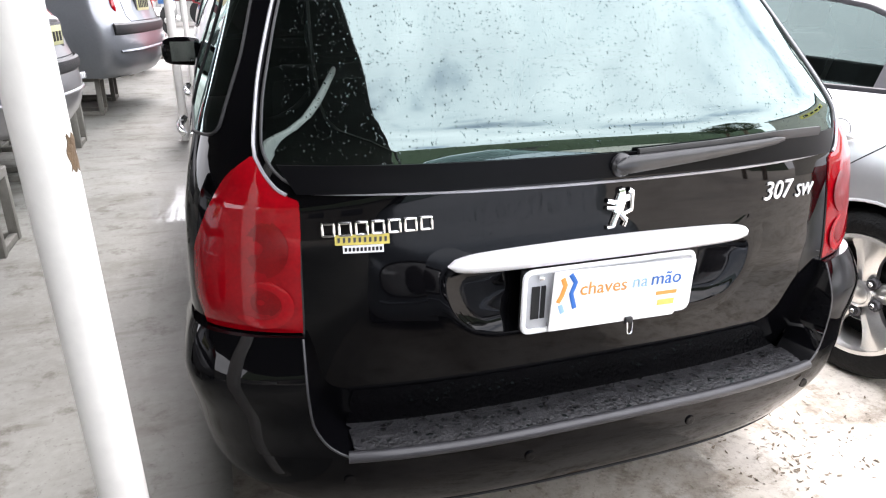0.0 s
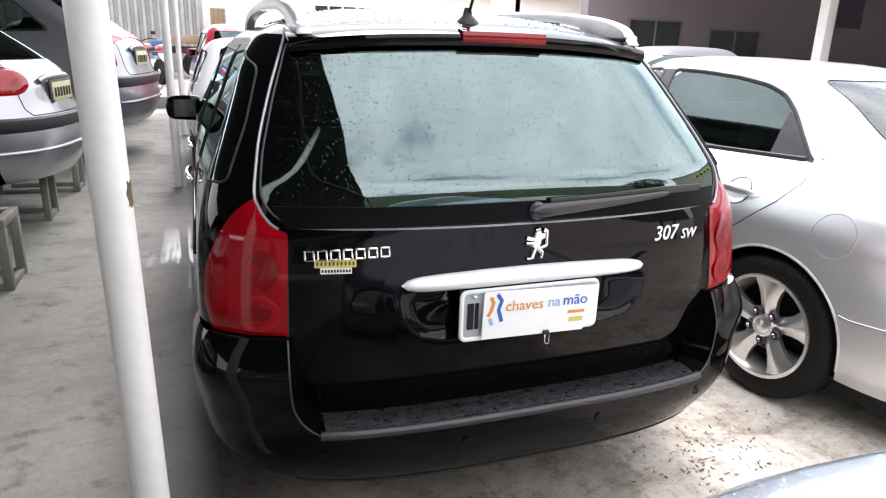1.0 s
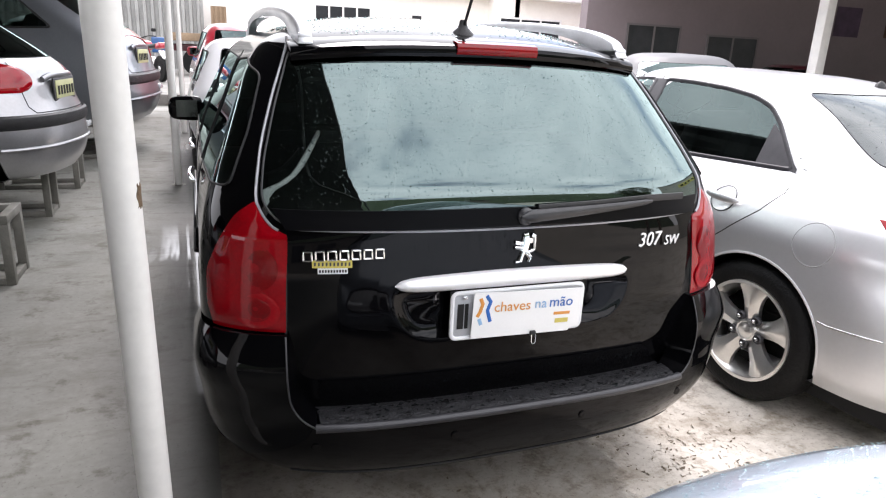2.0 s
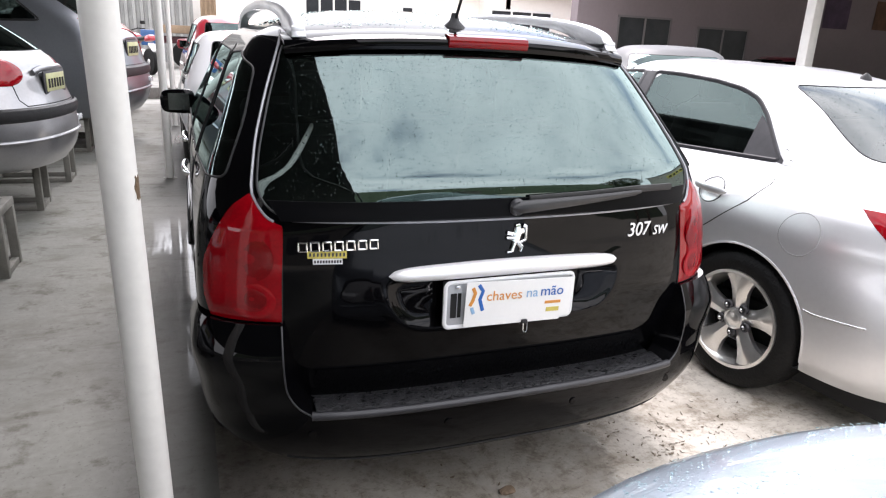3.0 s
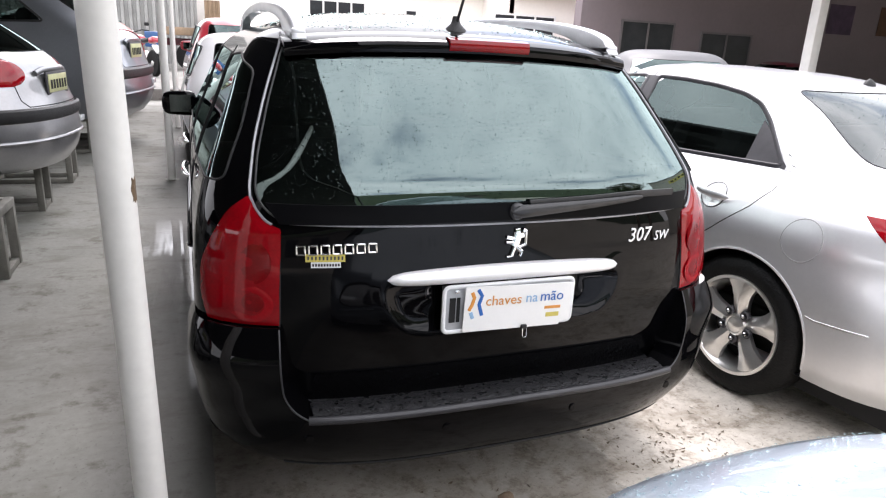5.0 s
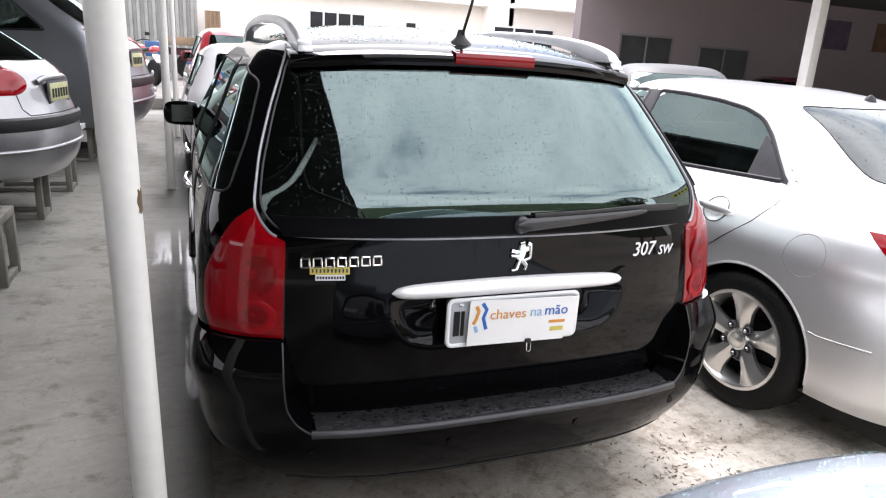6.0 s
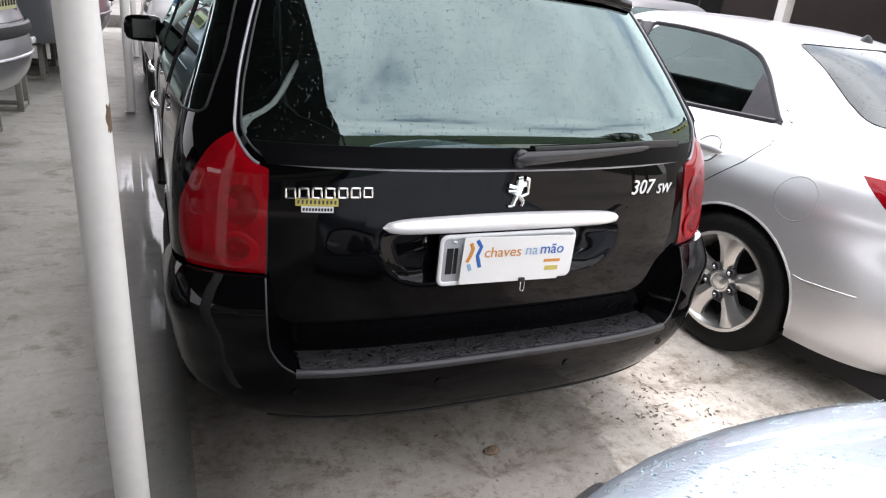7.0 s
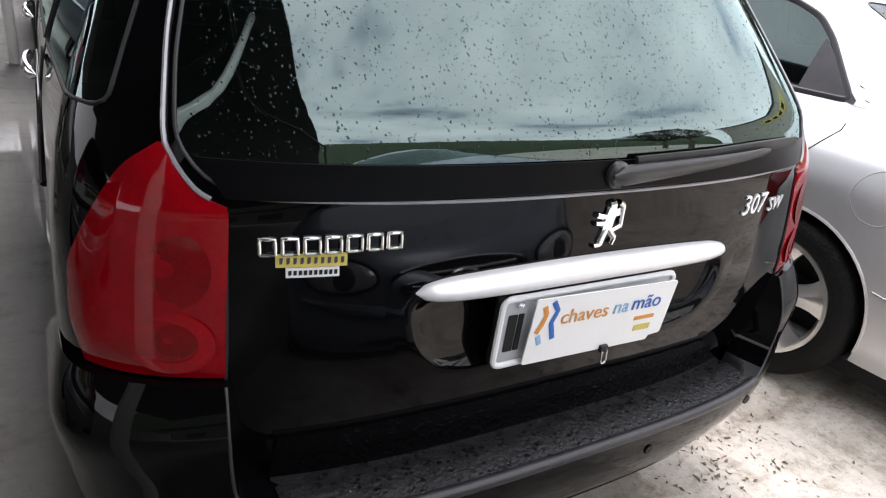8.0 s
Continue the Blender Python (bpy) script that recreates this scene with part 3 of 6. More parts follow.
def car(name, label, at, spec, paint, group="", glass=None, detail=0, rim_mat=None, zstep=0.03, category="car", ns=60):
    """A car from a table of outlines, window shapes and wheel places. Returns its root and its skin."""
    root = thing(name, label, category, group, at)
    sh = Shell(**spec["shell"])
    zs = rows(sh.z0, spec["crown"], zstep, sh.z1)
    holes, kinds = [], []
    for kind, sd, poly in spec["windows"]:
        for s in ((-1, 1) if (kind == "side" and sd == 0) else (sd,)):
            holes.append((kind, s, rounded(poly, spec.get("round", 0.035))))
            kinds.append(kind)
    nwin = len(holes)
    if "recess" in spec:
        holes.append(("rear", 0, spec["recess"]))
    r = spec["wheel_r"]
    for y in spec["axles"]:
        for s in (-1, 1):
            holes.append(("side", s, ring_poly(y, r + 0.005, r + spec.get("gap", 0.05))))
    out = shell_parts(sh, zs, holes, ns=ns)
    part("body", out[0], paint, root, sharp=50)
    for k in range(nwin):
        nm = {"side": "side_window", "rear": "rear_window", "front": "windscreen"}[kinds[k]]
        g = part(nm, out[1 + k], (glass or {}).get(kinds[k], M_GLASS_SIDE), root)
        g.visible_shadow = False
        face_out(g, {"side": Vector((holes[k][1], 0, 0)), "rear": Vector((0, -1, 0)), "front": Vector((0, 1, 0))}[kinds[k]])
        kind, s, poly = holes[k]
        d = dense(poly, 0.04)
        pts = on_side(sh, d, s, 0.001) if kind == "side" else on_rear(sh, d, 0.001) if kind == "rear" else [(x, sh.front_y(x, z) + 0.001, z) for x, z in d]
        flat = spec.get("seal_flat", 0.0) if kind == "side" else 0.0
        part("window_seal", sweep(pts, flat or (spec.get("seal", 0.009) if kind == "side" else 0.003), 8, True, up=(s, 0, 0) if kind == "side" else (0, 1, 0), ry=0.006 if flat else None),
             spec.get("seal_mat", M_SEAL) if kind == "side" else M_SEAL, g)
    for bm in out[1 + nwin:]:
        bm.free()
    for y in spec["axles"]:
        for s in (-1, 1):
            ra = r + spec.get("gap", 0.05)
            arch_liner(root, sh, y, r + 0.005, ra, s)
            lip(root, sh, y, r + 0.005, ra, s, paint)
            wheel(root, s * (sh.side_x(y, 0.45) - 0.012), y, r, s, spec.get("spokes", 5), rim_mat, detail=detail)
    bot = [[(sx * (sh.w(sh.z0) - 0.10), y, sh.z0 - 0.008) for sx in np.linspace(-1, 1, 5)] for y in np.linspace(sh.yr(sh.z0) + 0.22, sh.yf(sh.z0) - 0.22, 9)]
    part("underbody", slab(bot, (0, 0, 0.006)), M_DARK, root)
    # cabin
    w = sh.w(0.6) - 0.1
    part("cabin_floor", box((0, (spec["cabin"][0] + spec["cabin"][1]) / 2, 0.36), (2 * w, spec["cabin"][1] - spec["cabin"][0], 0.1), 0.02), M_DARK, root)
    for y, xs, wide in spec["seats"]:
        for x in xs:
            seat(root, x, y, wide)
    return root, sh


def seam_side(root, sh, pts, sd, r=0.0035, material=None):
    d = dense(pts, 0.03, False)
    part("panel_gap", sweep(on_side(sh, d, sd, -0.0012), r, 6, up=(sd, 0, 0)), material or M_SEAM, root)


def seam_rear(root, sh, pts, r=0.0035, material=None, name="panel_gap", label=""):
    d = dense(pts, 0.03, False)
    part(name, sweep(on_rear(sh, d, -0.001), r, 6, up=(0, 1, 0)), material or M_SEAM, root, label)


def wrap_patch(sh, z0, z1, inner, outer, sd, out, depth, nz=18, nt=18):
    """A proud patch that wraps round a rear corner, between two edges given as outline positions by height."""
    grid = []
    for i in range(nz + 1):
        z = z0 + (z1 - z0) * i / nz
        a, b = inner(z), outer(z)
        row = []
        for j in range(nt + 1):
            tau = a + (b - a) * j / nt
            x, y = sh.around(z, tau)
            x2, y2 = sh.around(z, tau + 0.02)
            t = Vector((x2 - x, y2 - y, 0)).normalized()
            nrm = Vector((t.y, -t.x, 0))
            edge = min(1.0, 6 * min(i, nz - i, j, nt - j) / max(nz, nt) + 0.35)
            p = Vector((x, y, z)) + nrm * out * edge
            row.append((sd * p.x, p.y, p.z))
        grid.append(row)
    return slab(grid, (-sd * depth * 0.5, depth, 0))


def mirror(root, sh, y, z, sd, paint, housing=None, reach=0.0):
    """A door mirror: stalk, rounded housing and glass."""
    x0 = sh.side_x(y, z) + reach
    m = new("door_mirror")
    m.parent = root
    bm = bmesh.new()
    grid = []
    for i in range(19):
        a = i / 18
        row = []
        for j in range(29):
            b = 2 * math.pi * j / 28
            f = (1 - min(1.0, abs(2.02 * a - 1.01) * 0.985) ** 4) ** 0.25 * (0.86 + 0.14 * (1 - a))
            cx = x0 + 0.05 + 0.20 * a
            cb, sb = math.cos(b), math.sin(b)
            row.append((sd * cx, y + 0.06 * f * math.copysign(abs(cb) ** 0.6, cb) * (1.0 if cb > 0 else 0.55), z + 0.078 * f * math.copysign(abs(sb) ** 0.6, sb)))
        grid.append(row)
    rings = [[bm.verts.new(p) for p in row[:-1]] for row in grid]
    for i in range(18):
        for j in range(28):
            bm.faces.new((rings[i][j], rings[i][(j + 1) % 28], rings[i + 1][(j + 1) % 28], rings[i + 1][j]))
    bm.faces.new(rings[0])
    bm.faces.new(rings[-1])
    part("housing", bm, housing or paint, m)
    part("stalk", sweep([(sd * (x0 - 0.03), y + 0.01, z - 0.035), (sd * (x0 + 0.08), y + 0.01, z - 0.03)], 0.022, 8), M_PLASTIC, m)
    grid = [[(sd * (x0 + 0.085 + 0.12 * a / 6), y - 0.0345, z - 0.050 + 0.100 * b / 6) for b in range(7)] for a in range(7)]
    part("mirror_glass", slab(grid, (0, 0.01, 0)), M_MIRROR, m)


def handle(root, sh, y, z, sd, material, size=0.2):
    h = new("door_handle")
    h.parent = root
    bm = bmesh.new()
    rings = []
    for k in range(13):
        t = k / 12
        py = y - size / 2 + size * t
        e = (1 - abs(2 * t - 1) ** 5) ** 0.5 if 0 < k < 12 else 0.12
        cx, cz = sh.side_x(py, z) + 0.010 + 0.022 * math.sin(math.pi * t) ** 0.6, z + 0.012 - 0.008 + 0.016 * t
        rings.append([bm.verts.new((sd * (cx + 0.011 * e * math.cos(q)), py, cz + 0.017 * e * math.sin(q))) for q in [2 * math.pi * i / 10 for i in range(10)]])
    for r0, r1 in zip(rings, rings[1:]):
        for q in range(10):
            bm.faces.new((r0[q], r0[(q + 1) % 10], r1[(q + 1) % 10], r1[q]))
    bm.faces.new(rings[0])
    bm.faces.new(rings[-1])
    part("grip", bm, material, h)
    ring = [(y + 0.062 * math.cos(2 * math.pi * k / 24), z + 0.054 * math.sin(2 * math.pi * k / 24)) for k in range(24)]
    part("recess_rim", sweep(on_side(sh, ring, sd, 0.001), 0.0022, 6, True, up=(sd, 0, 0)), M_GREYSEAL, h)
    bm = bmesh.new()
    n = 20
    c = bm.verts.new((sd * (sh.side_x(y, z) - 0.004), y, z))
    ring = [bm.verts.new((sd * (sh.side_x(y + 0.058 * math.cos(2 * math.pi * k / n), z + 0.05 * math.sin(2 * math.pi * k / n)) + 0.0025),
                          y + 0.058 * math.cos(2 * math.pi * k / n), z + 0.05 * math.sin(2 * math.pi * k / n))) for k in range(n)]
    for k in range(n):
        bm.faces.new((c, ring[k], ring[(k + 1) % n]))
    part("recess", bm, material, h)


def plate_at(root, c, size, rot, face, bars=True):
    """A number plate with its characters as plain bars."""
    p = new("number_plate")
    p.parent = root
    R = Matrix.Rotation(rot, 3, "X")
    part("plate", box(c, (size[0], 0.008, size[1]), 0.004, R), face, p)
    if bars:
        for k in range(6):
            x = -size[0] * 0.38 + size[0] * 0.76 * k / 5
            off = R @ Vector((x, -0.0065, -size[1] * 0.05))
            part("bar", box((c[0] + off.x, c[1] + off.y, c[2] + off.z), (size[0] * 0.085, 0.003, size[1] * 0.5), 0.0, R), M_DARK, p)


M_LAMP_RING = mat("bright_red_lamp_ring", (0.24, 0.0016, 0.005), 0.3, 0.0, 1.0, 0.25, 9.0, spec=0.0, coat_ior=1.42)
M_LAMP_MID = mat("deep_red_lamp_lens", (0.13, 0.0007, 0.002), 0.3, 0.0, 1.0, 0.3, 14.0, spec=0.0, coat_ior=1.42)
# mirror colour darkened to stand for a dark reflection
M_MIRROR = mat("dark_reflection_mirror", (0.06, 0.07, 0.068), 0.08, 1.0, 0.0, 0.2, 8.0)

# ---- the black station wagon ----
def wagon_rear(z):
    """The line of the tail: nearly upright gate, then the raked window."""
    lower = smooth_table([0.20, 0.30, 0.45, 0.55, 0.70, 0.85, 0.95, 1.0], [0.16, 0.15, 0.13, 0.105, 0.093, 0.110, 0.122, 0.126])
    if z <= 0.9:
        return lower(z)
    up = (math.hypot(z - 1.061, 0.022) + (z - 1.061)) / 2
    return lower(min(z, 1.0)) + up * (0.82 + 0.22 * up)


WAGON_Z = [0.20, 0.30, 0.45, 0.55, 0.70, 0.80, 0.88] + [0.92 + 0.02 * k for k in range(26)] + [1.445, 1.472, 1.502, 1.531, 1.555]
_w = smooth_table([0.20, 0.30, 0.45, 0.55, 0.70, 0.85, 0.95, 1.05, 1.15, 1.25, 1.35, 1.42, 1.445, 1.472, 1.502, 1.531, 1.555],
                  [0.74, 0.80, 0.855, 0.872, 0.878, 0.872, 0.858, 0.83, 0.79, 0.75, 0.71, 0.665, 0.635, 0.575, 0.49, 0.37, 0.12])
_f = smooth_table([0.20, 0.30, 0.45, 0.55, 0.70, 0.85, 0.95, 1.00, 1.05, 1.15, 1.25, 1.35, 1.42, 1.445, 1.472, 1.502, 1.531, 1.555],
                  [4.36, 4.41, 4.42, 4.41, 4.37, 4.20, 3.85, 3.55, 3.35, 3.12, 2.92, 2.70, 2.50, 2.42, 2.34, 2.25, 2.12, 1.95])
WAGON = dict(
    shell=dict(z=WAGON_Z, w=[_w(z) for z in WAGON_Z],
               rear=[wagon_rear(z) for z in WAGON_Z[:-5]] + [0.490, 0.57, 0.71, 0.93, 1.30], front=[_f(z) for z in WAGON_Z],
               lr=0.32, nr=[3.0 - 0.5 * min(1.0, max(0.0, (z - 0.94) / 0.10)) for z in WAGON_Z]),
    crown=1.445, wheel_r=0.315, axles=(0.86, 3.56), cabin=(0.4, 3.3), gap=0.045,
    windows=[
        ("rear", 0, [(-0.668, 0.978), (0.668, 0.978), (0.712, 1.035), (0.695, 1.13), (0.648, 1.27), (0.585, 1.424), (-0.585, 1.424), (-0.648, 1.27), (-0.695, 1.13), (-0.712, 1.035)]),
        ("side", 0, [(0.31, 1.06), (1.10, 1.00), (1.10, 1.37), (0.74, 1.385), (0.55, 1.345), (0.415, 1.20)]),
        ("side", 0, [(1.16, 0.995), (1.98, 0.985), (1.98, 1.385), (1.16, 1.375)]),
        ("side", 0, [(2.04, 0.985), (3.02, 0.985), (2.98, 1.05), (2.52, 1.375), (2.04, 1.385)]),
        ("front", 0, [(-0.70, 1.06), (0.70, 1.06), (0.56, 1.41), (-0.56, 1.41)])],
    recess=rounded([(-0.40, 0.815), (-0.39, 0.71), (-0.32, 0.640), (0.32, 0.640), (0.39, 0.71), (0.40, 0.815)], 0.06, 5),
    seats=[(0.95, (-0.4, 0.4), 0.5), (1.1, (0.0,), 0.3), (2.05, (-0.37, 0.37), 0.5)], seal=0.0035, seal_mat=M_SEAM)

wagon, wsh = car("station_wagon", "wet glossy black station wagon with red tail lamps and roof rails", Matrix.Identity(4), WAGON,
                 M_BLACK, glass={"rear": M_GLASS_REAR}, zstep=0.02, category="car")


def wagon_tail_lamps():
    for sd in (-1, 1):
        inner_x = smooth_table([0.69, 0.80, 0.952, 0.959, 0.970, 0.985, 1.0, 1.015, 1.032], [0.664, 0.660, 0.652, 0.667, 0.684, 0.697, 0.706, 0.712, 0.718])
        outer_x = smooth_table([0.69, 0.76, 0.83, 0.90, 0.97, 1.0, 1.032], [0.842, 0.856, 0.852, 0.829, 0.792, 0.768, 0.726])
        bm = wrap_patch(wsh, 0.692, 1.030, lambda z: wsh.tau_x(inner_x(z), z), lambda z: wsh.tau_x(outer_x(z), z), sd, 0.010, 0.03, 44, 22)
        lamp = part("tail_lamp", bm, M_LAMP, wagon, "glossy red tail lamp lens")

        def spot(name, x, z, rx, rz, out, material, rim=0.0):
            b = bmesh.new()
            n = 28
            grid = []
            for i in range(5):
                rr = 1 - i / 4 if not rim else 1 - rim * i / 4
                grid.append([(sd * (x + rx * rr * math.cos(2 * math.pi * k / n)), 0, z + rz * rr * math.sin(2 * math.pi * k / n)) for k in range(n)])
            vs = []
            for i, row in enumerate(grid):
                vs.append([b.verts.new((px, wsh.rear_y(px, pz) - out - 0.0008 * math.sin(math.pi * i / 4), pz)) for px, _, pz in row])
            for i in range(4):
                for k in range(n):
                    b.faces.new((vs[i][k], vs[i][(k + 1) % n], vs[i + 1][(k + 1) % n], vs[i + 1][k]))
            part(name, b, material, lamp)
        spot("brake_ring", 0.738, 0.752, 0.060, 0.050, 0.0106, M_LAMP_RING, 0.38)
        spot("brake_lens", 0.738, 0.757, 0.036, 0.030, 0.0106, M_LAMP_MID)
        spot("indicator_lens", 0.735, 0.865, 0.056, 0.060, 0.0106, M_LAMP_MID)



def wagon_bumper():
    bsh = Shell(z=[0.20, 0.24, 0.30, 0.38, 0.435, 0.50, 0.57, 0.60, 0.65, 0.70], w=[0.74, 0.79, 0.835, 0.870, 0.882, 0.890, 0.900, 0.902, 0.892, 0.872],
                rear=[0.14, 0.075, 0.035, 0.015, 0.018, 0.032, 0.044, 0.050, 0.068, 0.090], front=[4.3] * 9 + [4.29],
                lr=[0.44, 0.43, 0.41, 0.375, 0.355, 0.32, 0.275, 0.265, 0.265, 0.275], nr=3.0)
    bumper = new("rear_bumper")
    bumper.parent = wagon
    # the lower band, from wheel arch to wheel arch
    zs = [0.20, 0.212, 0.226, 0.24, 0.26, 0.28, 0.30, 0.32, 0.34, 0.36, 0.38, 0.40, 0.418, 0.430, 0.4365]
    grid = []
    for z in zs:
        b = bsh.tau_y(0.50, z)
        row = []
        for j in range(-40, 41):
            tau = abs(j) / 40 * b
            x, y = bsh.around(z, tau)
            row.append((math.copysign(x, j) if j else 0.0, y, z))
        grid.append(row)
    part("bumper_skin", slab(grid, lambda p: Vector((-0.03 * p.x, 0.045, 0))), M_BLACK, bumper, sharp=45)
    # painted corners, up to the lamps
    for sd in (-1, 1):
        inner = smooth_table([0.434, 0.45, 0.47, 0.52, 0.60, 0.69], [0.590, 0.618, 0.640, 0.662, 0.667, 0.664])
        grid = []
        for i in range(21):
            z = 0.4368 + (0.688 - 0.4368) * i / 20
            a, b = bsh.tau_x(inner(z), z), bsh.tau_y(0.50 - 0.10 * max(0, i - 14) / 6, z)
            grid.append([(sd * bsh.around(z, a + (b - a) * j / 24)[0], bsh.around(z, a + (b - a) * j / 24)[1], z) for j in range(25)])
        part("bumper_corner", slab(grid, lambda p: Vector((-0.05 * p.x, 0.085, 0))), M_BLACK, bumper, sharp=45)
        # paler bead standing in for the highlight on the corner's inner edge
        pts = [(sd * (inner(z) + 0.003), bsh.rear_y(inner(z), z) + 0.001, z) for z in np.linspace(0.436, 0.685, 22)]
        part("corner_highlight", sweep(pts, 0.0028, 6, up=(0, 1, 0)), M_LIP, bumper)
    # the grained step and its lip
    grid = []
    for i in range(7):
        t = i / 6
        row = []
        for j in range(41):
            x = -0.585 + 1.17 * j / 40
            y0 = bsh.rear_y(x, 0.436)
            y1 = wsh.rear_y(x, 0.46) + 0.01
            row.append((x, y0 + (y1 - y0) * t, 0.437 + 0.010 * math.sin(math.pi * min(1, t * 1.2)) ** 0.5 + 0.004 * t))
        grid.append(row)
    part("step_pad", slab(grid, (0, 0, -0.03)), M_STEP, bumper, "ribbed wet black plastic step")
    pts = [(x, bsh.rear_y(x, 0.436) + 0.001, 0.437) for x in np.linspace(-0.60, 0.60, 60)]
    part("step_lip", sweep(pts, 0.0125, 14), M_LIP, bumper)
    for x in (-0.60, -0.21, 0.21, 0.60):
        bm = bmesh.new()
        lathe([(0.0, 0.013), (-0.004, 0.012), (-0.005, 0.009), (-0.003, 0.001)], 16, "y", bm, (x, bsh.rear_y(x, 0.38) + 0.001, 0.38))
        part("parking_sensor", bm, M_BLACK, bumper)
    seam = [(x, bsh.rear_y(x, 0.262) - 0.0006, 0.262) for x in np.linspace(-0.66, 0.66, 60)]
    part("valance_crease", sweep(seam, 0.003, 6), M_SEAM, bumper)
    return bsh


def wagon_tailgate():
    gate = new("tailgate")
    gate.parent = wagon
    for sd in (-1, 1):
        seam_rear(gate, wsh, [(sd * 0.655, 0.952), (sd * 0.660, 0.80), (sd * 0.664, 0.69), (sd * 0.655, 0.56), (sd * 0.62, 0.47)], 0.004)
    # rim under the glass and up its sides, coloured pale as a highlight
    pts = [(x, 0.957 + 0.012 * (abs(x) / 0.66) ** 2) for x in np.linspace(-0.652, 0.652, 40)]
    grid = []
    # black strip over the glass, standing in for its dark reflection
    for q in np.linspace(0, 1, 9):
        row = []
        for u in np.linspace(-1, 1, 81):
            z = 0.966 + q * 0.052
            x = u * (0.655 + 0.030 * q)
            row.append((x, wsh.rear_y(x, z) - 0.0065, z))
        grid.append(row)
    part("dark_glass_band", slab(grid, (0, 0.003, 0)), M_DARKBAND, gate, "black band painted as the dark reflection at the rear window's foot")
    part("lower_glass_rim", sweep(on_rear(wsh, pts, 0.002), 0.0034, 6, up=(0, 1, 0)), M_RIM, gate, "pale rim line under the rear window, coloured as a highlight")
    for sd in (-1, 1):
        zs = list(np.linspace(0.964, 1.03, 12)) + list(np.linspace(1.05, 1.452, 24))
        ex = smooth_table([0.956, 0.963, 0.972, 0.985, 1.0, 1.015, 1.035, 1.13, 1.27, 1.42, 1.46], [0.656, 0.671, 0.687, 0.699, 0.709, 0.716, 0.722, 0.706, 0.660, 0.596, 0.578])
        part("side_glass_rim", sweep(on_rear(wsh, [(sd * ex(z), z) for z in zs], 0.003), 0.0038, 6, up=(0, 1, 0)), M_RIM, gate, "pale rim line beside the rear window, coloured as a highlight")
    # the recess for the plate
    def outline(g, f):
        """The rim grown by g, drawn in towards the flat floor by the share f."""
        p = rounded([(-0.385 - g, 0.806 + g), (-0.37 - g, 0.71), (-0.30, 0.648 - g), (0.30, 0.648 - g), (0.37 + g, 0.71), (0.385 + g, 0.806 + g)], 0.07, 6)
        k = 1 - 0.36 * f
        return dense([(x * k, 0.735 + (z - 0.735) * (1 - 0.22 * f)) for x, z in p], 10.0)
    bm = bmesh.new()
    rings = []
    for g, f, d in ((0.045, 0, -0.0002), (0.02, 0, 0.0012), (0.004, 0, 0.0014), (-0.002, 0.0, 0.0), (0, 0.06, -0.004), (0, 0.35, -0.015), (0, 0.7, -0.026), (0, 0.9, -0.031), (0, 1.0, -0.032), (0, 1.5, -0.032), (0, 2.4, -0.032)):
        rings.append([bm.verts.new((x, wsh.rear_y(x, z) - d, z)) for x, z in outline(g, f)])
    for a, b in zip(rings, rings[1:]):
        for k in range(len(a)):
            bm.faces.new((a[k], a[(k + 1) % len(a)], b[(k + 1) % len(a)], b[k]))
    bm.faces.new(rings[-1])
    part("plate_recess", bm, M_BLACK, gate)
    # the bright handle bar
    grid = []
    n = 48
    for i in range(n + 1):
        u = -1 + 2 * i / n
        x = 0.374 * u
        h = 0.0235 * (1 - abs(u) ** 12) ** 0.5 * (1 - 0.22 * abs(u) ** 2) + 0.0008
        row = []
        for j in range(13):
            a = math.pi * j / 12
            row.append((x, wsh.rear_y(x, 0.815) - 0.004 - 0.026 * math.sin(a) * (1 - abs(u) ** 8) ** 0.5, 0.817 - 0.014 * abs(u) ** 2 * 0.4 + h * math.cos(a)))
        grid.append(row)
    part("handle_bar", slab(grid, (0, 0.012, 0)), M_STRIP, gate, "bright satin silver grip bar")


# pale colour that carries the highlight along the tailgate's edge
M_RIM = mat("pale_edge_highlight", (0.28, 0.28, 0.30), 0.35, 0.3, 0.4, 0.15, 20.0)
M_STRIP = mat("brushed_silver_bar", (0.88, 0.88, 0.89), 0.38, 0.35, 0.6, 0.03, 6.0)
# paler than the plastic around it, to carry the edge highlights
M_LIP = mat("plastic_lip_highlight", (0.024, 0.024, 0.027), 0.45, 0.0, 0.15, 0.3, 20.0, spec=0.4)
# black for the reflection painted along the window's foot
M_DARKBAND = mat("black_reflection_band", (0.002, 0.002, 0.0026), 0.35, 0.0, 0.0, 0.2, 20.0, spec=0.08)
M_STEP = mat("wet_grained_plastic", (0.018, 0.018, 0.0195), 0.40, 0.0, 0.0, 0.6, 40.0, 0.6, 110.0, spec=0.22, rough_var=0.26)
wagon_tail_lamps()
bumper_shell = wagon_bumper()
wagon_tailgate()
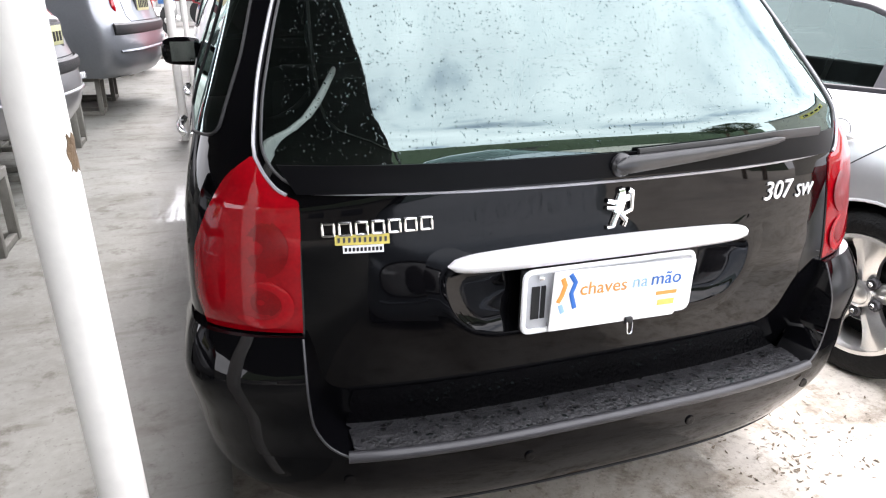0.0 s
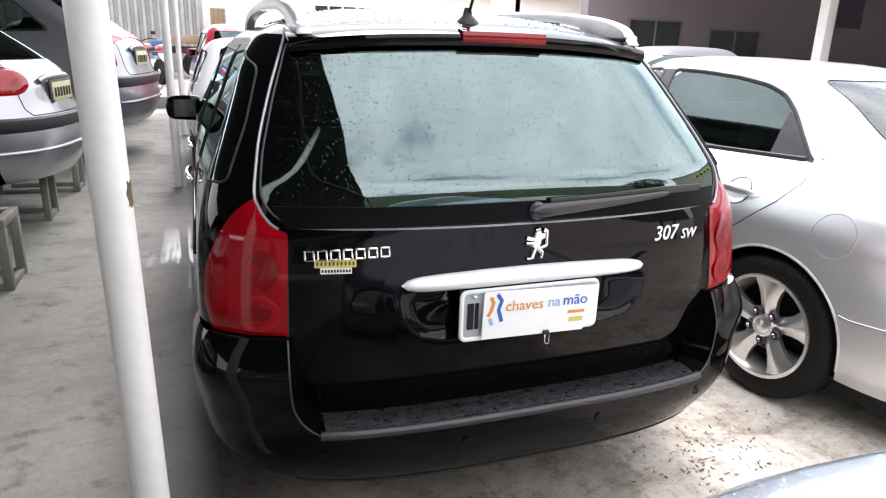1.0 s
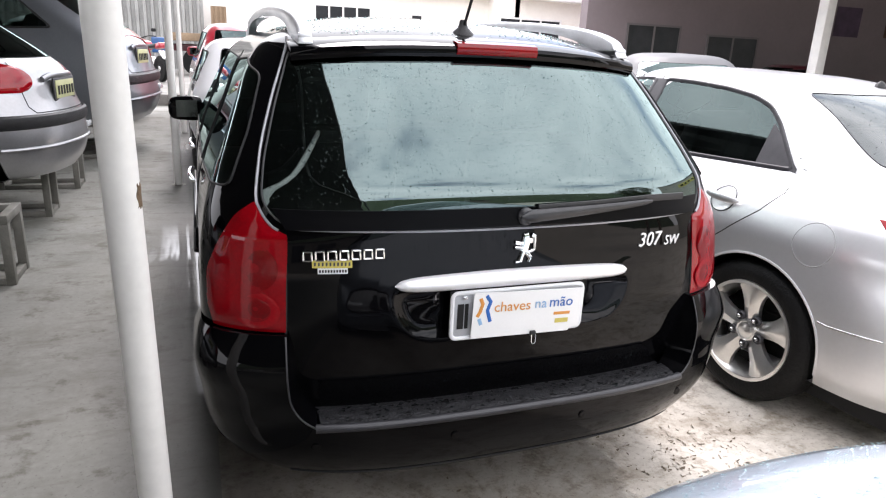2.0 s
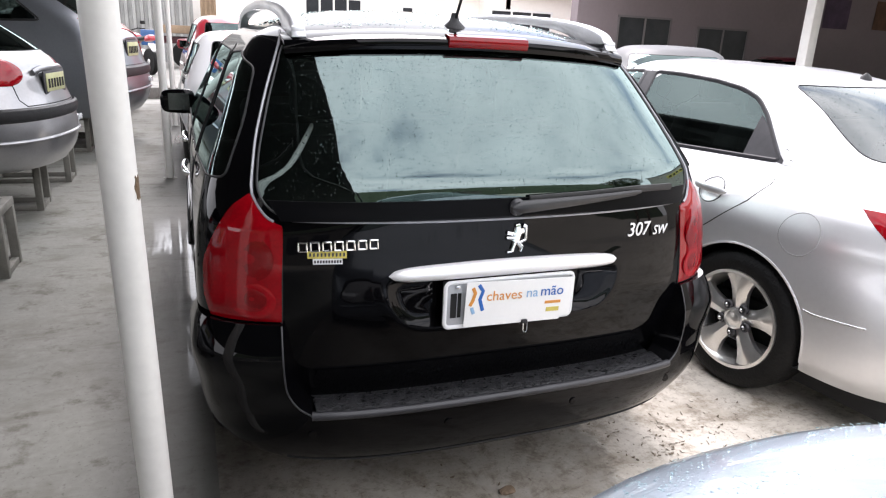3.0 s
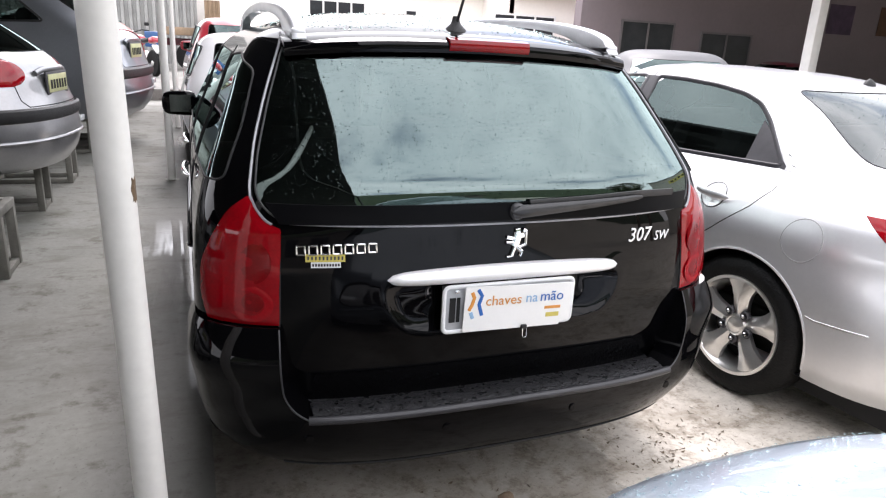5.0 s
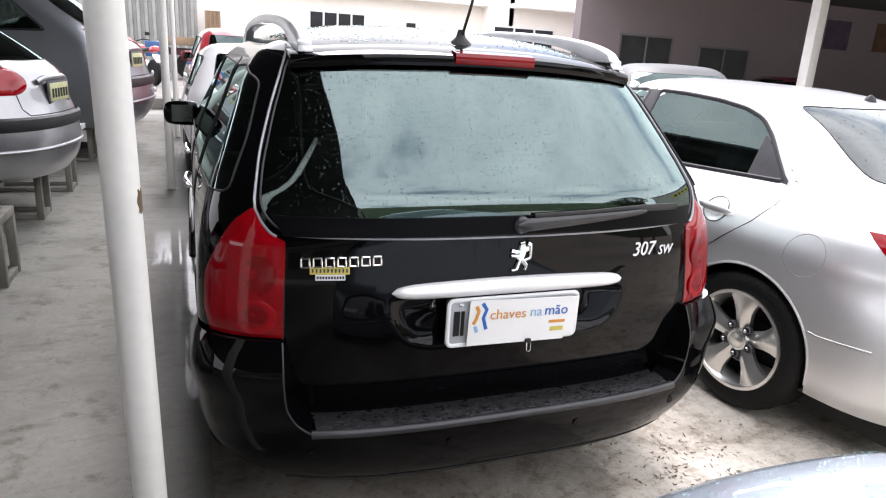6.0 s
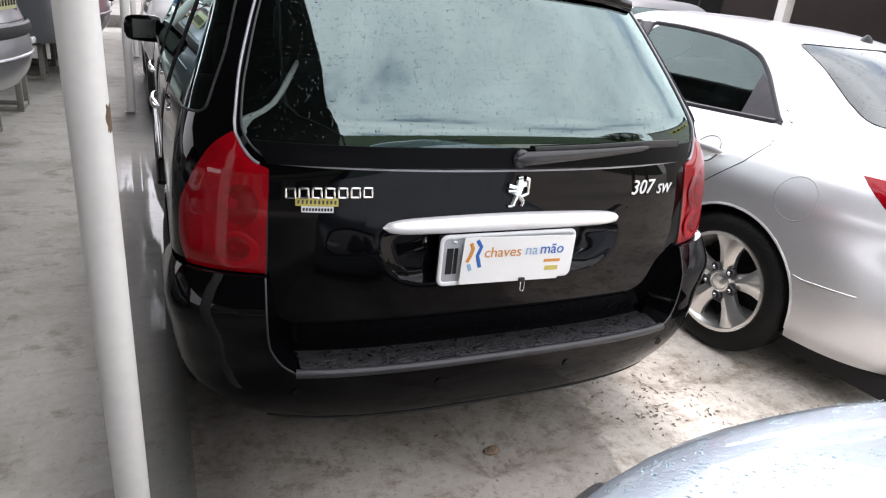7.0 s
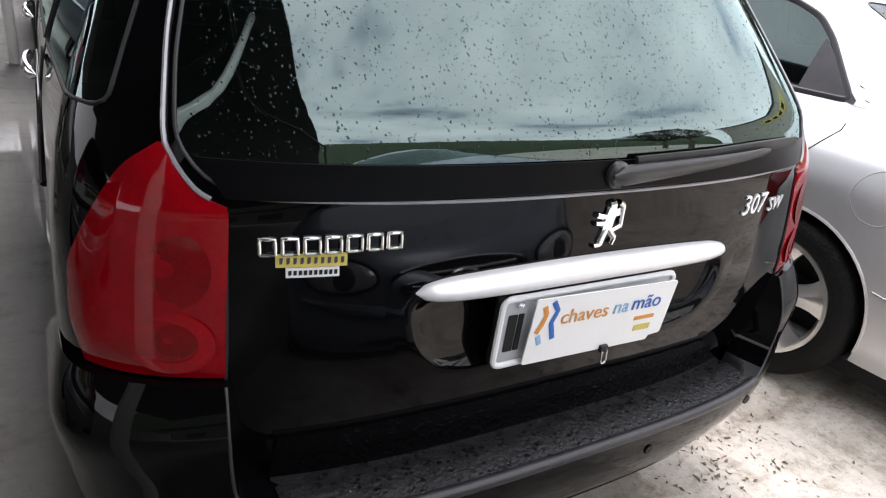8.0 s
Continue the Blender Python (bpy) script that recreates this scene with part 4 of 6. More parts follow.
for sd in (-1, 1):
    mirror(wagon, wsh, 2.88, 1.02, sd, M_BLACK, M_BLACK, -0.07)
    handle(wagon, wsh, 1.28, 0.90, sd, M_CHROME)
    handle(wagon, wsh, 2.16, 0.90, sd, M_CHROME)
    seam_side(wagon, wsh, [(1.05, 0.50), (1.13, 0.75), (1.13, 1.40)], sd)
    seam_side(wagon, wsh, [(2.01, 0.28), (2.01, 1.40)], sd)
    seam_side(wagon, wsh, [(3.08, 0.28), (3.06, 0.98)], sd)
    rub = [(y, 0.60) for y in np.linspace(1.25, 3.05, 40)]
    part("rubbing_strip", sweep(on_side(wsh, rub, sd, 0.004), 0.009, 8, up=(sd, 0, 0), ry=0.022), M_BLACK, wagon)


def wagon_roof():
    # the spoiler over the window, and its brake lamp
    sp = new("roof_spoiler")
    sp.parent = wagon
    grid = []
    for i in range(41):
        u = -1 + 2 * i / 40
        x = 0.578 * u
        e = 0.085 * abs(u) ** 3
        row = []
        for y, z in ((0.80, 1.462), (0.66, 1.468), (0.54, 1.464), (0.465, 1.451), (0.434, 1.438), (0.428, 1.422), (0.433, 1.406), (0.48, 1.402)):
            drop = 0.022 * abs(u) ** 2.5 + 0.010 * abs(u) ** 2
            row.append((x * (1 + 0.02 * (y < 0.6)), y + e, z - drop + (0.012 if y < 0.82 else 0)))
        grid.append(row)
    part("spoiler_skin", slab(grid, (0, 0.03, -0.012)), M_BLACK, sp, sharp=45)
    grid = []
    for i in range(13):
        x = -0.105 + 0.27 * i / 12
        grid.append([(x, 0.422 + 0.055 * (abs(x) / 0.615) ** 3 + dy, z - 0.03 * (abs(x) / 0.615) ** 2.5) for dy, z in ((0.030, 1.464), (0.004, 1.458), (0.0, 1.448), (0.0, 1.434), (0.006, 1.425))])
    part("high_brake_lamp", slab(grid, (0, 0.02, 0)), M_LAMP, sp, "red brake lamp strip")
    for sd in (-1, 1):
        rail = new("roof_rail")
        rail.parent = wagon
        top = smooth_table([0.52, 0.56, 0.62, 0.75, 1.0, 1.3, 1.6, 2.0, 2.3, 2.5, 2.62], [1.440, 1.485, 1.506, 1.530, 1.553, 1.568, 1.575, 1.570, 1.553, 1.525, 1.485])
        low = smooth_table([0.72, 0.76, 0.84, 1.0, 1.3, 1.6, 2.0, 2.3, 2.42, 2.46], [1.44, 1.474, 1.496, 1.516, 1.532, 1.538, 1.533, 1.513, 1.49, 1.45])
        out_y = [0.52 + 2.10 * (k / 60) ** 1.3 for k in range(61)]
        fb = bmesh.new()
        rings = []
        for y in out_y:
            zt = top(y)
            zl = low(y) if 0.72 < y < 2.46 else 1.435
            zl = min(zl, zt - 0.004)
            e = min(0.007, (zt - zl) * 0.3)
            sec = [(0.524, zl), (0.524, zt - e), (0.524 + e, zt), (0.566 - e, zt), (0.566, zt - e), (0.566, zl)]
            rings.append([fb.verts.new((sd * x, y, z)) for x, z in sec])
        for a, c in zip(rings, rings[1:]):
            for q in range(6):
                fb.faces.new((a[q], a[(q + 1) % 6], c[(q + 1) % 6], c[q]))
        fb.faces.new(rings[0])
        fb.faces.new(rings[-1])
        part("rail_bar", fb, M_RAIL, rail, sharp=50)
        for y in (0.63, 2.55):
            part("rail_foot", box((sd * 0.546, y, 1.452), (0.044, 0.2 if y < 1 else 0.14, 0.03), 0.008), M_RAIL, rail)
    bm = bmesh.new()
    lathe([(1.466, 0.046), (1.492, 0.037), (1.510, 0.018), (1.535, 0.010)], 16, "z", bm, (0.0, 0.66, 0))
    ant = part("antenna", bm, M_PLASTIC, wagon, "black whip antenna")
    part("whip", sweep([(0.0, 0.66, 1.50), (0.004, 0.60, 1.60), (0.008, 0.54, 1.72), (0.012, 0.49, 1.84)], 0.0055, 6), M_PLASTIC, ant)


M_RAIL = mat("grey_anodised_rail", (0.55, 0.56, 0.58), 0.38, 0.5, 0.3, 0.1, 10.0)
wagon_roof()


def lettering(text, size, depth, shear=0.0, bold=0.0):
    """Built-in lettering as a bmesh, standing upright in x and z, its start at the origin."""
    cu = bpy.data.curves.new("lettering", "FONT")
    cu.body, cu.size, cu.extrude, cu.shear, cu.resolution_u, cu.offset = text, size, depth, shear, 3, size * bold
    tmp = new("lettering", cu)
    me = bpy.data.meshes.new_from_object(tmp.evaluated_get(bpy.context.evaluated_depsgraph_get()))
    bpy.data.objects.remove(tmp)
    bpy.data.curves.remove(cu)
    bm = bmesh.new()
    bm.from_mesh(me)
    bpy.data.meshes.remove(me)
    bmesh.ops.transform(bm, matrix=Matrix.Rotation(radians(90), 4, "X"), verts=bm.verts)
    return bm


def fit_to(bm, x0, x1, z0, y_of):
    """Scales lettering to run from x0 to x1 and lays it on a surface."""
    a, b = min(v.co.x for v in bm.verts), max(v.co.x for v in bm.verts)
    s = (x1 - x0) / (b - a)
    for v in bm.verts:
        x, z = x0 + (v.co.x - a) * s, z0 + v.co.z * s
        v.co = (x, y_of(x, z) + v.co.y, z)
    return bm


def wagon_badges():
    # maker's word as seven plain bright frames
    word = new("maker_badge")
    word.parent = wagon
    for k in range(7):
        x0 = -0.617 + 0.0315 * k
        z0 = 0.8875 + 0.0008 * k
        a, b, c, d = (x0 + 0.003, z0), (x0 + 0.0245, z0), (x0 + 0.0245, z0 + 0.023), (x0 + 0.003, z0 + 0.023)
        way = (a, b, c, d, a)
        part("frame", sweep([(x, wsh.rear_y(x, z) - 0.003, z) for x, z in dense(way, 0.006, False)], 0.0031, 8, up=(0, 1, 0), ry=0.003), M_CHROME, word)
    # model number
    part("model_number", fit_to(lettering("307", 0.045, 0.002, 0.25, 0.0), 0.416, 0.512, 0.877, lambda x, z: wsh.rear_y(x, z) - 0.002), M_STRIP, wagon, "bright model number")
    part("model_letters", fit_to(lettering("SW", 0.03, 0.002, 0.3, 0.0), 0.522, 0.590, 0.874, lambda x, z: wsh.rear_y(x, z) - 0.002), M_STRIP, wagon, "small bright model letters")
    # plain upright emblem
    em = new("emblem")
    em.parent = wagon
    c = Vector((0.012, 0, 0.897))
    strokes = [((0.000, 0.033), (0.014, 0.035), 0.012), ((0.016, 0.030), (0.018, 0.016), 0.011), ((0.010, 0.030), (-0.002, -0.008), 0.014), ((-0.004, 0.014), (-0.028, 0.020), 0.0055),
               ((-0.002, 0.002), (-0.030, 0.004), 0.0055), ((-0.002, -0.008), (-0.014, -0.036), 0.007), ((-0.014, -0.037), (-0.028, -0.038), 0.0045),
               ((0.002, -0.008), (0.020, -0.026), 0.007), ((0.020, -0.026), (0.014, -0.038), 0.005), ((0.010, -0.012), (0.032, -0.004), 0.0055), ((0.032, -0.004), (0.034, 0.034), 0.0055), ((0.034, 0.034), (0.024, 0.040), 0.006)]
    for (ax, az), (bx, bz), r in strokes:
        pts = []
        for t in (0.0, 0.25, 0.5, 0.75, 1.0):
            x, z = c.x + ax + (bx - ax) * t, c.z + az + (bz - az) * t
            pts.append((x, wsh.rear_y(x, z) - 0.003, z))
        part("stroke", sweep(pts, r, 10, up=(0, 1, 0), ry=0.006), M_CHROME, em)
    # dealer's sticker: bright foil with bars for its writing
    st = new("dealer_sticker")
    st.parent = wagon
    for x0, x1, z0, z1, m in ((-0.592, -0.488, 0.868, 0.888, M_YELLOW), (-0.578, -0.500, 0.852, 0.867, M_PLATE)):
        grid = [[(x, wsh.rear_y(x, z) - 0.0022, z) for z in np.linspace(z0, z1, 3)] for x in np.linspace(x0, x1, 9)]
        part("foil", slab(grid, (0, 0.0015, 0)), m, st)
        n = 10
        for k in range(n):
            x = x0 + (x1 - x0) * (k + 0.75) / (n + 0.5)
            part("bar", box((x, wsh.rear_y(x, (z0 + z1) / 2) - 0.0026, (z0 + z1) / 2), (0.0048, 0.001, (z1 - z0) * 0.5), 0.0), M_SEAM if m is M_PLATE else M_GREYSEAL, st)


def wagon_plate():
    pl = new("number_plate")
    pl.parent = wagon
    y = 0.086
    # holder rim
    ring = rounded([(-0.212, 0.648), (0.206, 0.648), (0.206, 0.786), (-0.212, 0.786)], 0.018, 5)
    part("holder_rim", sweep([(x, y, z) for x, z in dense(ring, 0.03)], 0.0065, 8, True, up=(0, 1, 0), ry=0.005), M_PLATE, pl, "white plate holder rim")
    part("plate", box((-0.003, y + 0.004, 0.717), (0.408, 0.006, 0.128), 0.002), M_GREYPLATE, pl)
    part("holder_back", box((-0.003, y + 0.014, 0.717), (0.424, 0.012, 0.142), 0.004), M_PLASTIC, pl)
    for x, w in ((-0.186, 0.018), (-0.168, 0.010)):
        part("bar", box((x, y - 0.0005, 0.715), (w, 0.003, 0.075), 0.0), M_DARK, pl)
    part("bolt", box((-0.176, y - 0.004, 0.773), (0.014, 0.008, 0.010), 0.003), M_CHROME, pl)
    # advertising board clipped over the plate
    bd = thing("advertising_board", "white printed advertising board clipped over the number plate", "sign", at=pose(0.022, y - 0.016, 0.718, 2.5, 1.0, 0))
    ring = rounded([(-0.178, -0.072), (0.140, -0.072), (0.142, -0.062), (0.174, -0.060), (0.176, 0.064), (-0.178, 0.068)], 0.006, 3)
    bm = bmesh.new()
    f = [bm.verts.new((x, -0.0015, z)) for x, z in ring]
    b = [bm.verts.new((x, 0.0015, z)) for x, z in ring]
    bm.faces.new(f)
    bm.faces.new(list(reversed(b)))
    for k in range(len(ring)):
        bm.faces.new((f[k], b[k], b[(k + 1) % len(ring)], f[(k + 1) % len(ring)]))
    part("board", bm, M_SHEET, bd)
    flat = lambda x, z: -0.0026
    part("lettering", fit_to(lettering("chaves", 0.04, 0.0004), -0.112, 0.002, 0.008, flat), M_ORANGE, bd, "orange printed word")
    part("lettering", fit_to(lettering("na", 0.04, 0.0004), 0.018, 0.056, 0.010, flat), M_PALEBLUE, bd, "pale blue printed word")
    part("lettering", fit_to(lettering("m\u00e3o", 0.04, 0.0006), 0.066, 0.142, 0.011, flat), M_BLUE, bd, "blue printed word")
    part("print_bar", box((0.110, -0.002, -0.012), (0.054, 0.001, 0.009), 0.0), M_ORANGE, bd)
    part("print_bar", box((0.112, -0.002, -0.036), (0.044, 0.001, 0.014), 0.0), M_YELLOW, bd)
    for m, pts in ((M_ORANGE, [(-0.158, 0.052), (-0.150, 0.035), (-0.156, 0.012), (-0.164, -0.004)]), (M_BLUE, [(-0.140, 0.060), (-0.126, 0.040), (-0.134, 0.014), (-0.122, -0.022)]),
                   (M_PALEBLUE, [(-0.158, -0.010), (-0.150, -0.030)])):
        part("print_mark", sweep([(x, -0.0022, z) for x, z in dense(pts, 0.01, False)], 0.0055, 6, up=(0, 1, 0), ry=0.0006), m, bd)
    # binder clip
    cl = thing("binder_clip", "small black and wire binder clip on the board", "clip", at=pose(0.040, y - 0.018, 0.642))
    part("clip_jaw", box((0, 0, 0.006), (0.019, 0.010, 0.016), 0.003), M_PLASTIC, cl)
    part("wire_loop", sweep([(-0.006, -0.006, 0.004), (-0.007, -0.008, -0.016), (-0.004, -0.008, -0.024), (0.004, -0.008, -0.024), (0.007, -0.008, -0.016), (0.006, -0.006, 0.004)], 0.0018, 6), M_CHROME, cl)


def wagon_wiper():
    wp = new("rear_wiper")
    wp.parent = wagon
    bm = bmesh.new()
    lathe([(0.0, 0.026), (-0.014, 0.025), (-0.020, 0.019), (-0.021, 0.002)], 20, "y", bm, (0.012, wsh.rear_y(0.012, 0.992), 0.992))
    part("pivot_cap", bm, M_WIPER, wp)
    bm = bmesh.new()
    rings = []
    for k in range(17):
        t = k / 16
        x, z = -0.008 + 0.46 * t, 0.993 + 0.026 * t
        r = 0.0205 - 0.0125 * t if 0 < k < 16 else 0.004
        y = wsh.rear_y(x, z) - 0.022
        rings.append([bm.verts.new((x, y + 0.55 * r * math.cos(a), z + r * math.sin(a))) for a in [2 * math.pi * q / 10 for q in range(10)]])
    for r0, r1 in zip(rings, rings[1:]):
        for q in range(10):
            bm.faces.new((r0[q], r0[(q + 1) % 10], r1[(q + 1) % 10], r1[q]))
    bm.faces.new(rings[0])
    bm.faces.new(rings[-1])
    part("arm", bm, M_WIPER, wp)
    pts = [(x, wsh.rear_y(x, z) - 0.010, z) for x, z in ((0.05, 1.014), (0.25, 1.020), (0.45, 1.026), (0.60, 1.022))]
    part("blade", sweep(dense(pts, 0.03, False), 0.006, 6, up=(0, 0, 1), ry=0.012), M_SEAL, wp)


M_WIPER = mat("weathered_wiper_plastic", (0.02, 0.02, 0.022), 0.38, 0.0, 0.1, 0.3, 20.0)
M_GREYPLATE = mat("grey_plate_paint", (0.42, 0.43, 0.45), 0.4, 0.1, 0.2, 0.08, 20.0)
wagon_badges()
wagon_plate()
wagon_wiper()


def raindrops():
    """Beads of rain on the rear window and the roof, too many to count."""
    rng = random.Random(4)
    bm = bmesh.new()
    edge = smooth_table([0.98, 1.035, 1.13, 1.27, 1.40], [0.64, 0.69, 0.67, 0.63, 0.57])
    for k in range(5200):
        z = 0.99 + 0.42 * rng.random() ** 0.85
        x = edge(z) * (2 * rng.random() - 1)
        if x > 0.2 and rng.random() < 0.45:
            continue
        r = 0.0007 + 0.0013 * rng.random() ** 3
        n = 7
        top = bm.verts.new((x, wsh.rear_y(x, z) - 0.6 * r - 0.0005, z - 0.1 * r))
        ring = []
        for j in range(n):
            a = 2 * math.pi * j / n
            px, pz = x + r * math.cos(a), z + r * 1.15 * math.sin(a)
            ring.append(bm.verts.new((px, wsh.rear_y(px, pz) - 0.0003, pz)))
        for j in range(n):
            bm.faces.new((top, ring[j], ring[(j + 1) % n]))
    for k in range(1500):
        z = 1.47 + 0.08 * rng.random()
        x, y = wsh.around(z, 0.02 + 1.5 * rng.random())
        x *= rng.choice((-1, 1))
        r = 0.002 + 0.004 * rng.random() ** 2
        top = bm.verts.new((x, y, z + 0.55 * r))
        ring = [bm.verts.new((x + r * math.cos(1.05 * j), y + r * math.sin(1.05 * j), z - 0.0005)) for j in range(6)]
        for j in range(6):
            bm.faces.new((top, ring[j], ring[(j + 1) % 6]))
    for k in range(380):
        x, t = rng.uniform(-0.57, 0.57), rng.uniform(0.05, 0.75)
        y0, y1 = bumper_shell.rear_y(x, 0.436), wsh.rear_y(x, 0.46) + 0.01
        y, z = y0 + (y1 - y0) * t, 0.437 + 0.010 * math.sin(math.pi * min(1, t * 1.2)) ** 0.5 + 0.004 * t
        r = 0.0012 + 0.0055 * rng.random() ** 3
        top = bm.verts.new((x, y, z + 0.28 * r))
        turn = rng.random()
        ring = [bm.verts.new((x + r * rng.uniform(0.7, 1.3) * math.cos(1.05 * j + turn), y + r * rng.uniform(0.7, 1.2) * math.sin(1.05 * j + turn), z - 0.0004)) for j in range(6)]
        for j in range(6):
            bm.faces.new((top, ring[j], ring[(j + 1) % 6]))
    ob = part("raindrops", bm, M_DROP)
    ob.visible_shadow = False
    tagged(ob, "fine raindrops beaded on the rear window, roof and step", "raindrops", kind="stuff")


M_DROP = glass_mat("rain_water", (0.34, 0.38, 0.38), 1.6)
raindrops()


M_FLAPGAP = mat("pale_flap_gap", (0.30, 0.30, 0.30), 0.6, 0.0, 0.0, 0.1, 10.0)
M_PURPLE = mat("faded_purple_print", (0.06, 0.04, 0.07), 0.7, 0.0, 0.0, 0.4, 3.0)
M_TAN = mat("brown_orange_print", (0.09, 0.045, 0.025), 0.7, 0.0, 0.0, 0.5, 3.0)
M_STREET = mat("dark_street_wall", (0.10, 0.095, 0.085), 0.8, 0.0, 0.0, 0.3, 1.0)

# ---- the silver sedan beside it ----
SEDAN = dict(
    shell=dict(
        z=[0.215, 0.29, 0.45, 0.60, 0.74, 0.85, 0.92, 0.97, 1.01, 1.04, 1.10, 1.18, 1.25, 1.31, 1.36, 1.39, 1.412],
        w=[0.83, 0.862, 0.875, 0.882, 0.882, 0.850, 0.80, 0.745, 0.715, 0.700, 0.672, 0.632, 0.594, 0.561, 0.532, 0.48, 0.15],
        rear=[0.10, 0.04, 0.0, 0.02, 0.05, 0.06, 0.08, 0.10, 0.15, 0.36, 0.56, 0.74, 0.88, 1.02, 1.22, 1.45, 1.9],
        front=[4.46, 4.52, 4.53, 4.50, 4.35, 4.0, 3.65, 3.45, 3.30, 3.2, 3.02, 2.85, 2.68, 2.5, 2.38, 2.25, 2.15],
        lr=[0.52, 0.54, 0.58, 0.66, 0.75, 0.75, 0.75, 0.75, 0.72, 0.66, 0.58, 0.50, 0.45, 0.45, 0.45, 0.45, 0.4], nr=2.6),
    crown=1.36, wheel_r=0.318, axles=(0.98, 3.63), cabin=(0.8, 3.4), gap=0.026,
    windows=[
        ("rear", 0, [(-0.60, 1.065), (0.60, 1.065), (0.455, 1.325), (-0.455, 1.325)]),
        ("side", 0, [(1.00, 1.015), (1.95, 0.988), (1.95, 1.337), (1.75, 1.333), (1.53, 1.317), (1.36, 1.292), (1.25, 1.255), (1.165, 1.19)]),
        ("side", 0, [(2.03, 0.985), (3.10, 0.975), (2.55, 1.31), (2.03, 1.337)]),
        ("front", 0, [(-0.64, 1.03), (0.64, 1.03), (0.48, 1.35), (-0.48, 1.35)])],
    seats=[(1.45, (-0.36, 0.36), 0.5), (2.4, (-0.36, 0.36), 0.5)], seal=0.005, seal_flat=0.012, seal_mat=M_GREYSEAL, spokes=5)
SEDAN_YAW = 7.0
_f = Vector((-math.sin(radians(SEDAN_YAW)), math.cos(radians(SEDAN_YAW)), 0))
_r = Vector((_f.y, -_f.x, 0))
_o = Vector((1.336, 0.534, 0)) - _f * 0.98 + _r * 0.873
sedan, ksh = car("sedan", "clean silver sedan with five-spoke alloy wheels", pose(_o.x, _o.y, 0, 0, 0, SEDAN_YAW), SEDAN, M_SILVER, glass={"rear": M_GLASS_SEDAN}, detail=1, zstep=0.018, ns=120)


def sedan_details():
    for sd in (-1, 1):
        inner = lambda z: ksh.tau_x(0.55, z)
        outer = lambda z: ksh.tau_y(0.17 + 0.40 * max(0, (z - 0.62) / 0.295), z)
        part("tail_lamp", wrap_patch(ksh, 0.635, 0.915, inner, outer, sd, 0.010, 0.03, 10, 20), M_LAMP_PALE, sedan, "red tail lamp")
        part("reversing_lamp", wrap_patch(ksh, 0.60, 0.635, inner, outer, sd, 0.010, 0.03, 4, 20), M_LENS, sedan, "clear strip under the tail lamp")
        handle(sedan, ksh, 1.215, 0.858, sd, M_SILVER, 0.185)
        handle(sedan, ksh, 2.28, 0.85, sd, M_SILVER, 0.21)
        seam_side(sedan, ksh, [(0.968, 0.95), (0.965, 0.93), (1.02, 0.85), (1.17, 0.72), (1.38, 0.55), (1.44, 0.30)], sd, 0.003)
        seam_side(sedan, ksh, [(1.99, 1.36), (1.99, 0.30)], sd, 0.003)
        seam_side(sedan, ksh, [(3.2, 0.95), (3.2, 0.30)], sd, 0.003)
        ring = [(0.745 + 0.085 * math.cos(2 * math.pi * k / 28), 0.775 + 0.085 * math.sin(2 * math.pi * k / 28)) for k in range(28)]
        if sd < 0:
            part("fuel_flap_gap", sweep(on_side(ksh, ring, sd, -0.0012), 0.0022, 6, True, up=(sd, 0, 0)), M_FLAPGAP, sedan)
        # bright thread standing in for the highlight along the bumper crease
        part("crease_highlight", sweep(on_side(ksh, dense([(0.66, 0.49), (0.62, 0.485), (0.42, 0.50)], 0.03, False), sd, 0.0), 0.003, 6, up=(sd, 0, 0)), M_CHROME, sedan)
        pil = [[(sd * (ksh.side_x(y, z) + 0.003), y, z) for z in np.linspace(0.985, 1.34, 9)] for y in (1.94, 1.99, 2.04)]
        part("pillar_trim", slab(pil, (-sd * 0.006, 0, 0)), M_GREYSEAL, sedan)
        tri = [[(sd * (ksh.side_x(y, z0 + (z1 - z0) * q / 5) + 0.004), y, z0 + (z1 - z0) * q / 5) for q in range(6)]
               for y, z0, z1 in ((0.985, 1.008, 1.022), (1.015, 1.012, 1.045), (1.07, 1.014, 1.098), (1.13, 1.014, 1.145), (1.19, 1.012, 1.19))]
        edge = [[(sd * (ksh.side_x(y0 - 0.055 * q / 4 + 0.006, z) + 0.002), y0 - 0.055 * q / 4 + 0.006, z) for q in range(5)]
                for y0, z in ((0.985, 1.005), (1.012, 1.03), (1.042, 1.06), (1.070, 1.09), (1.098, 1.12))]
        part("quarter_panel", slab(edge, (-sd * 0.006, 0, 0)), M_SILVER, sedan)
        part("quarter_trim", slab(tri, (-sd * 0.006, 0, 0)), M_GREYSEAL, sedan)
        mirror(sedan, ksh, 2.95, 1.02, sd, M_SILVER)
    # dark parts added under the car to deepen the shade below it
    part("rear_axle", sweep([(-0.68, 0.98, 0.26), (-0.3, 0.94, 0.22), (0.3, 0.94, 0.22), (0.68, 0.98, 0.26)], 0.05, 10), M_DARK, sedan)
    part("silencer", box((0.28, 0.42, 0.20), (0.62, 0.26, 0.17), 0.06, None, 3), M_DARK, sedan)
    part("fuel_tank", box((0, 1.45, 0.20), (1.1, 0.6, 0.14), 0.04), M_DARK, sedan)
    part("shade_tray", box((0, 2.2, 0.155), (1.46, 3.9, 0.10), 0.02), M_DARK, sedan)
    part("shade_valance", box((0, 0.20, 0.18), (1.25, 0.03, 0.10), 0.01), M_PLASTIC, sedan)
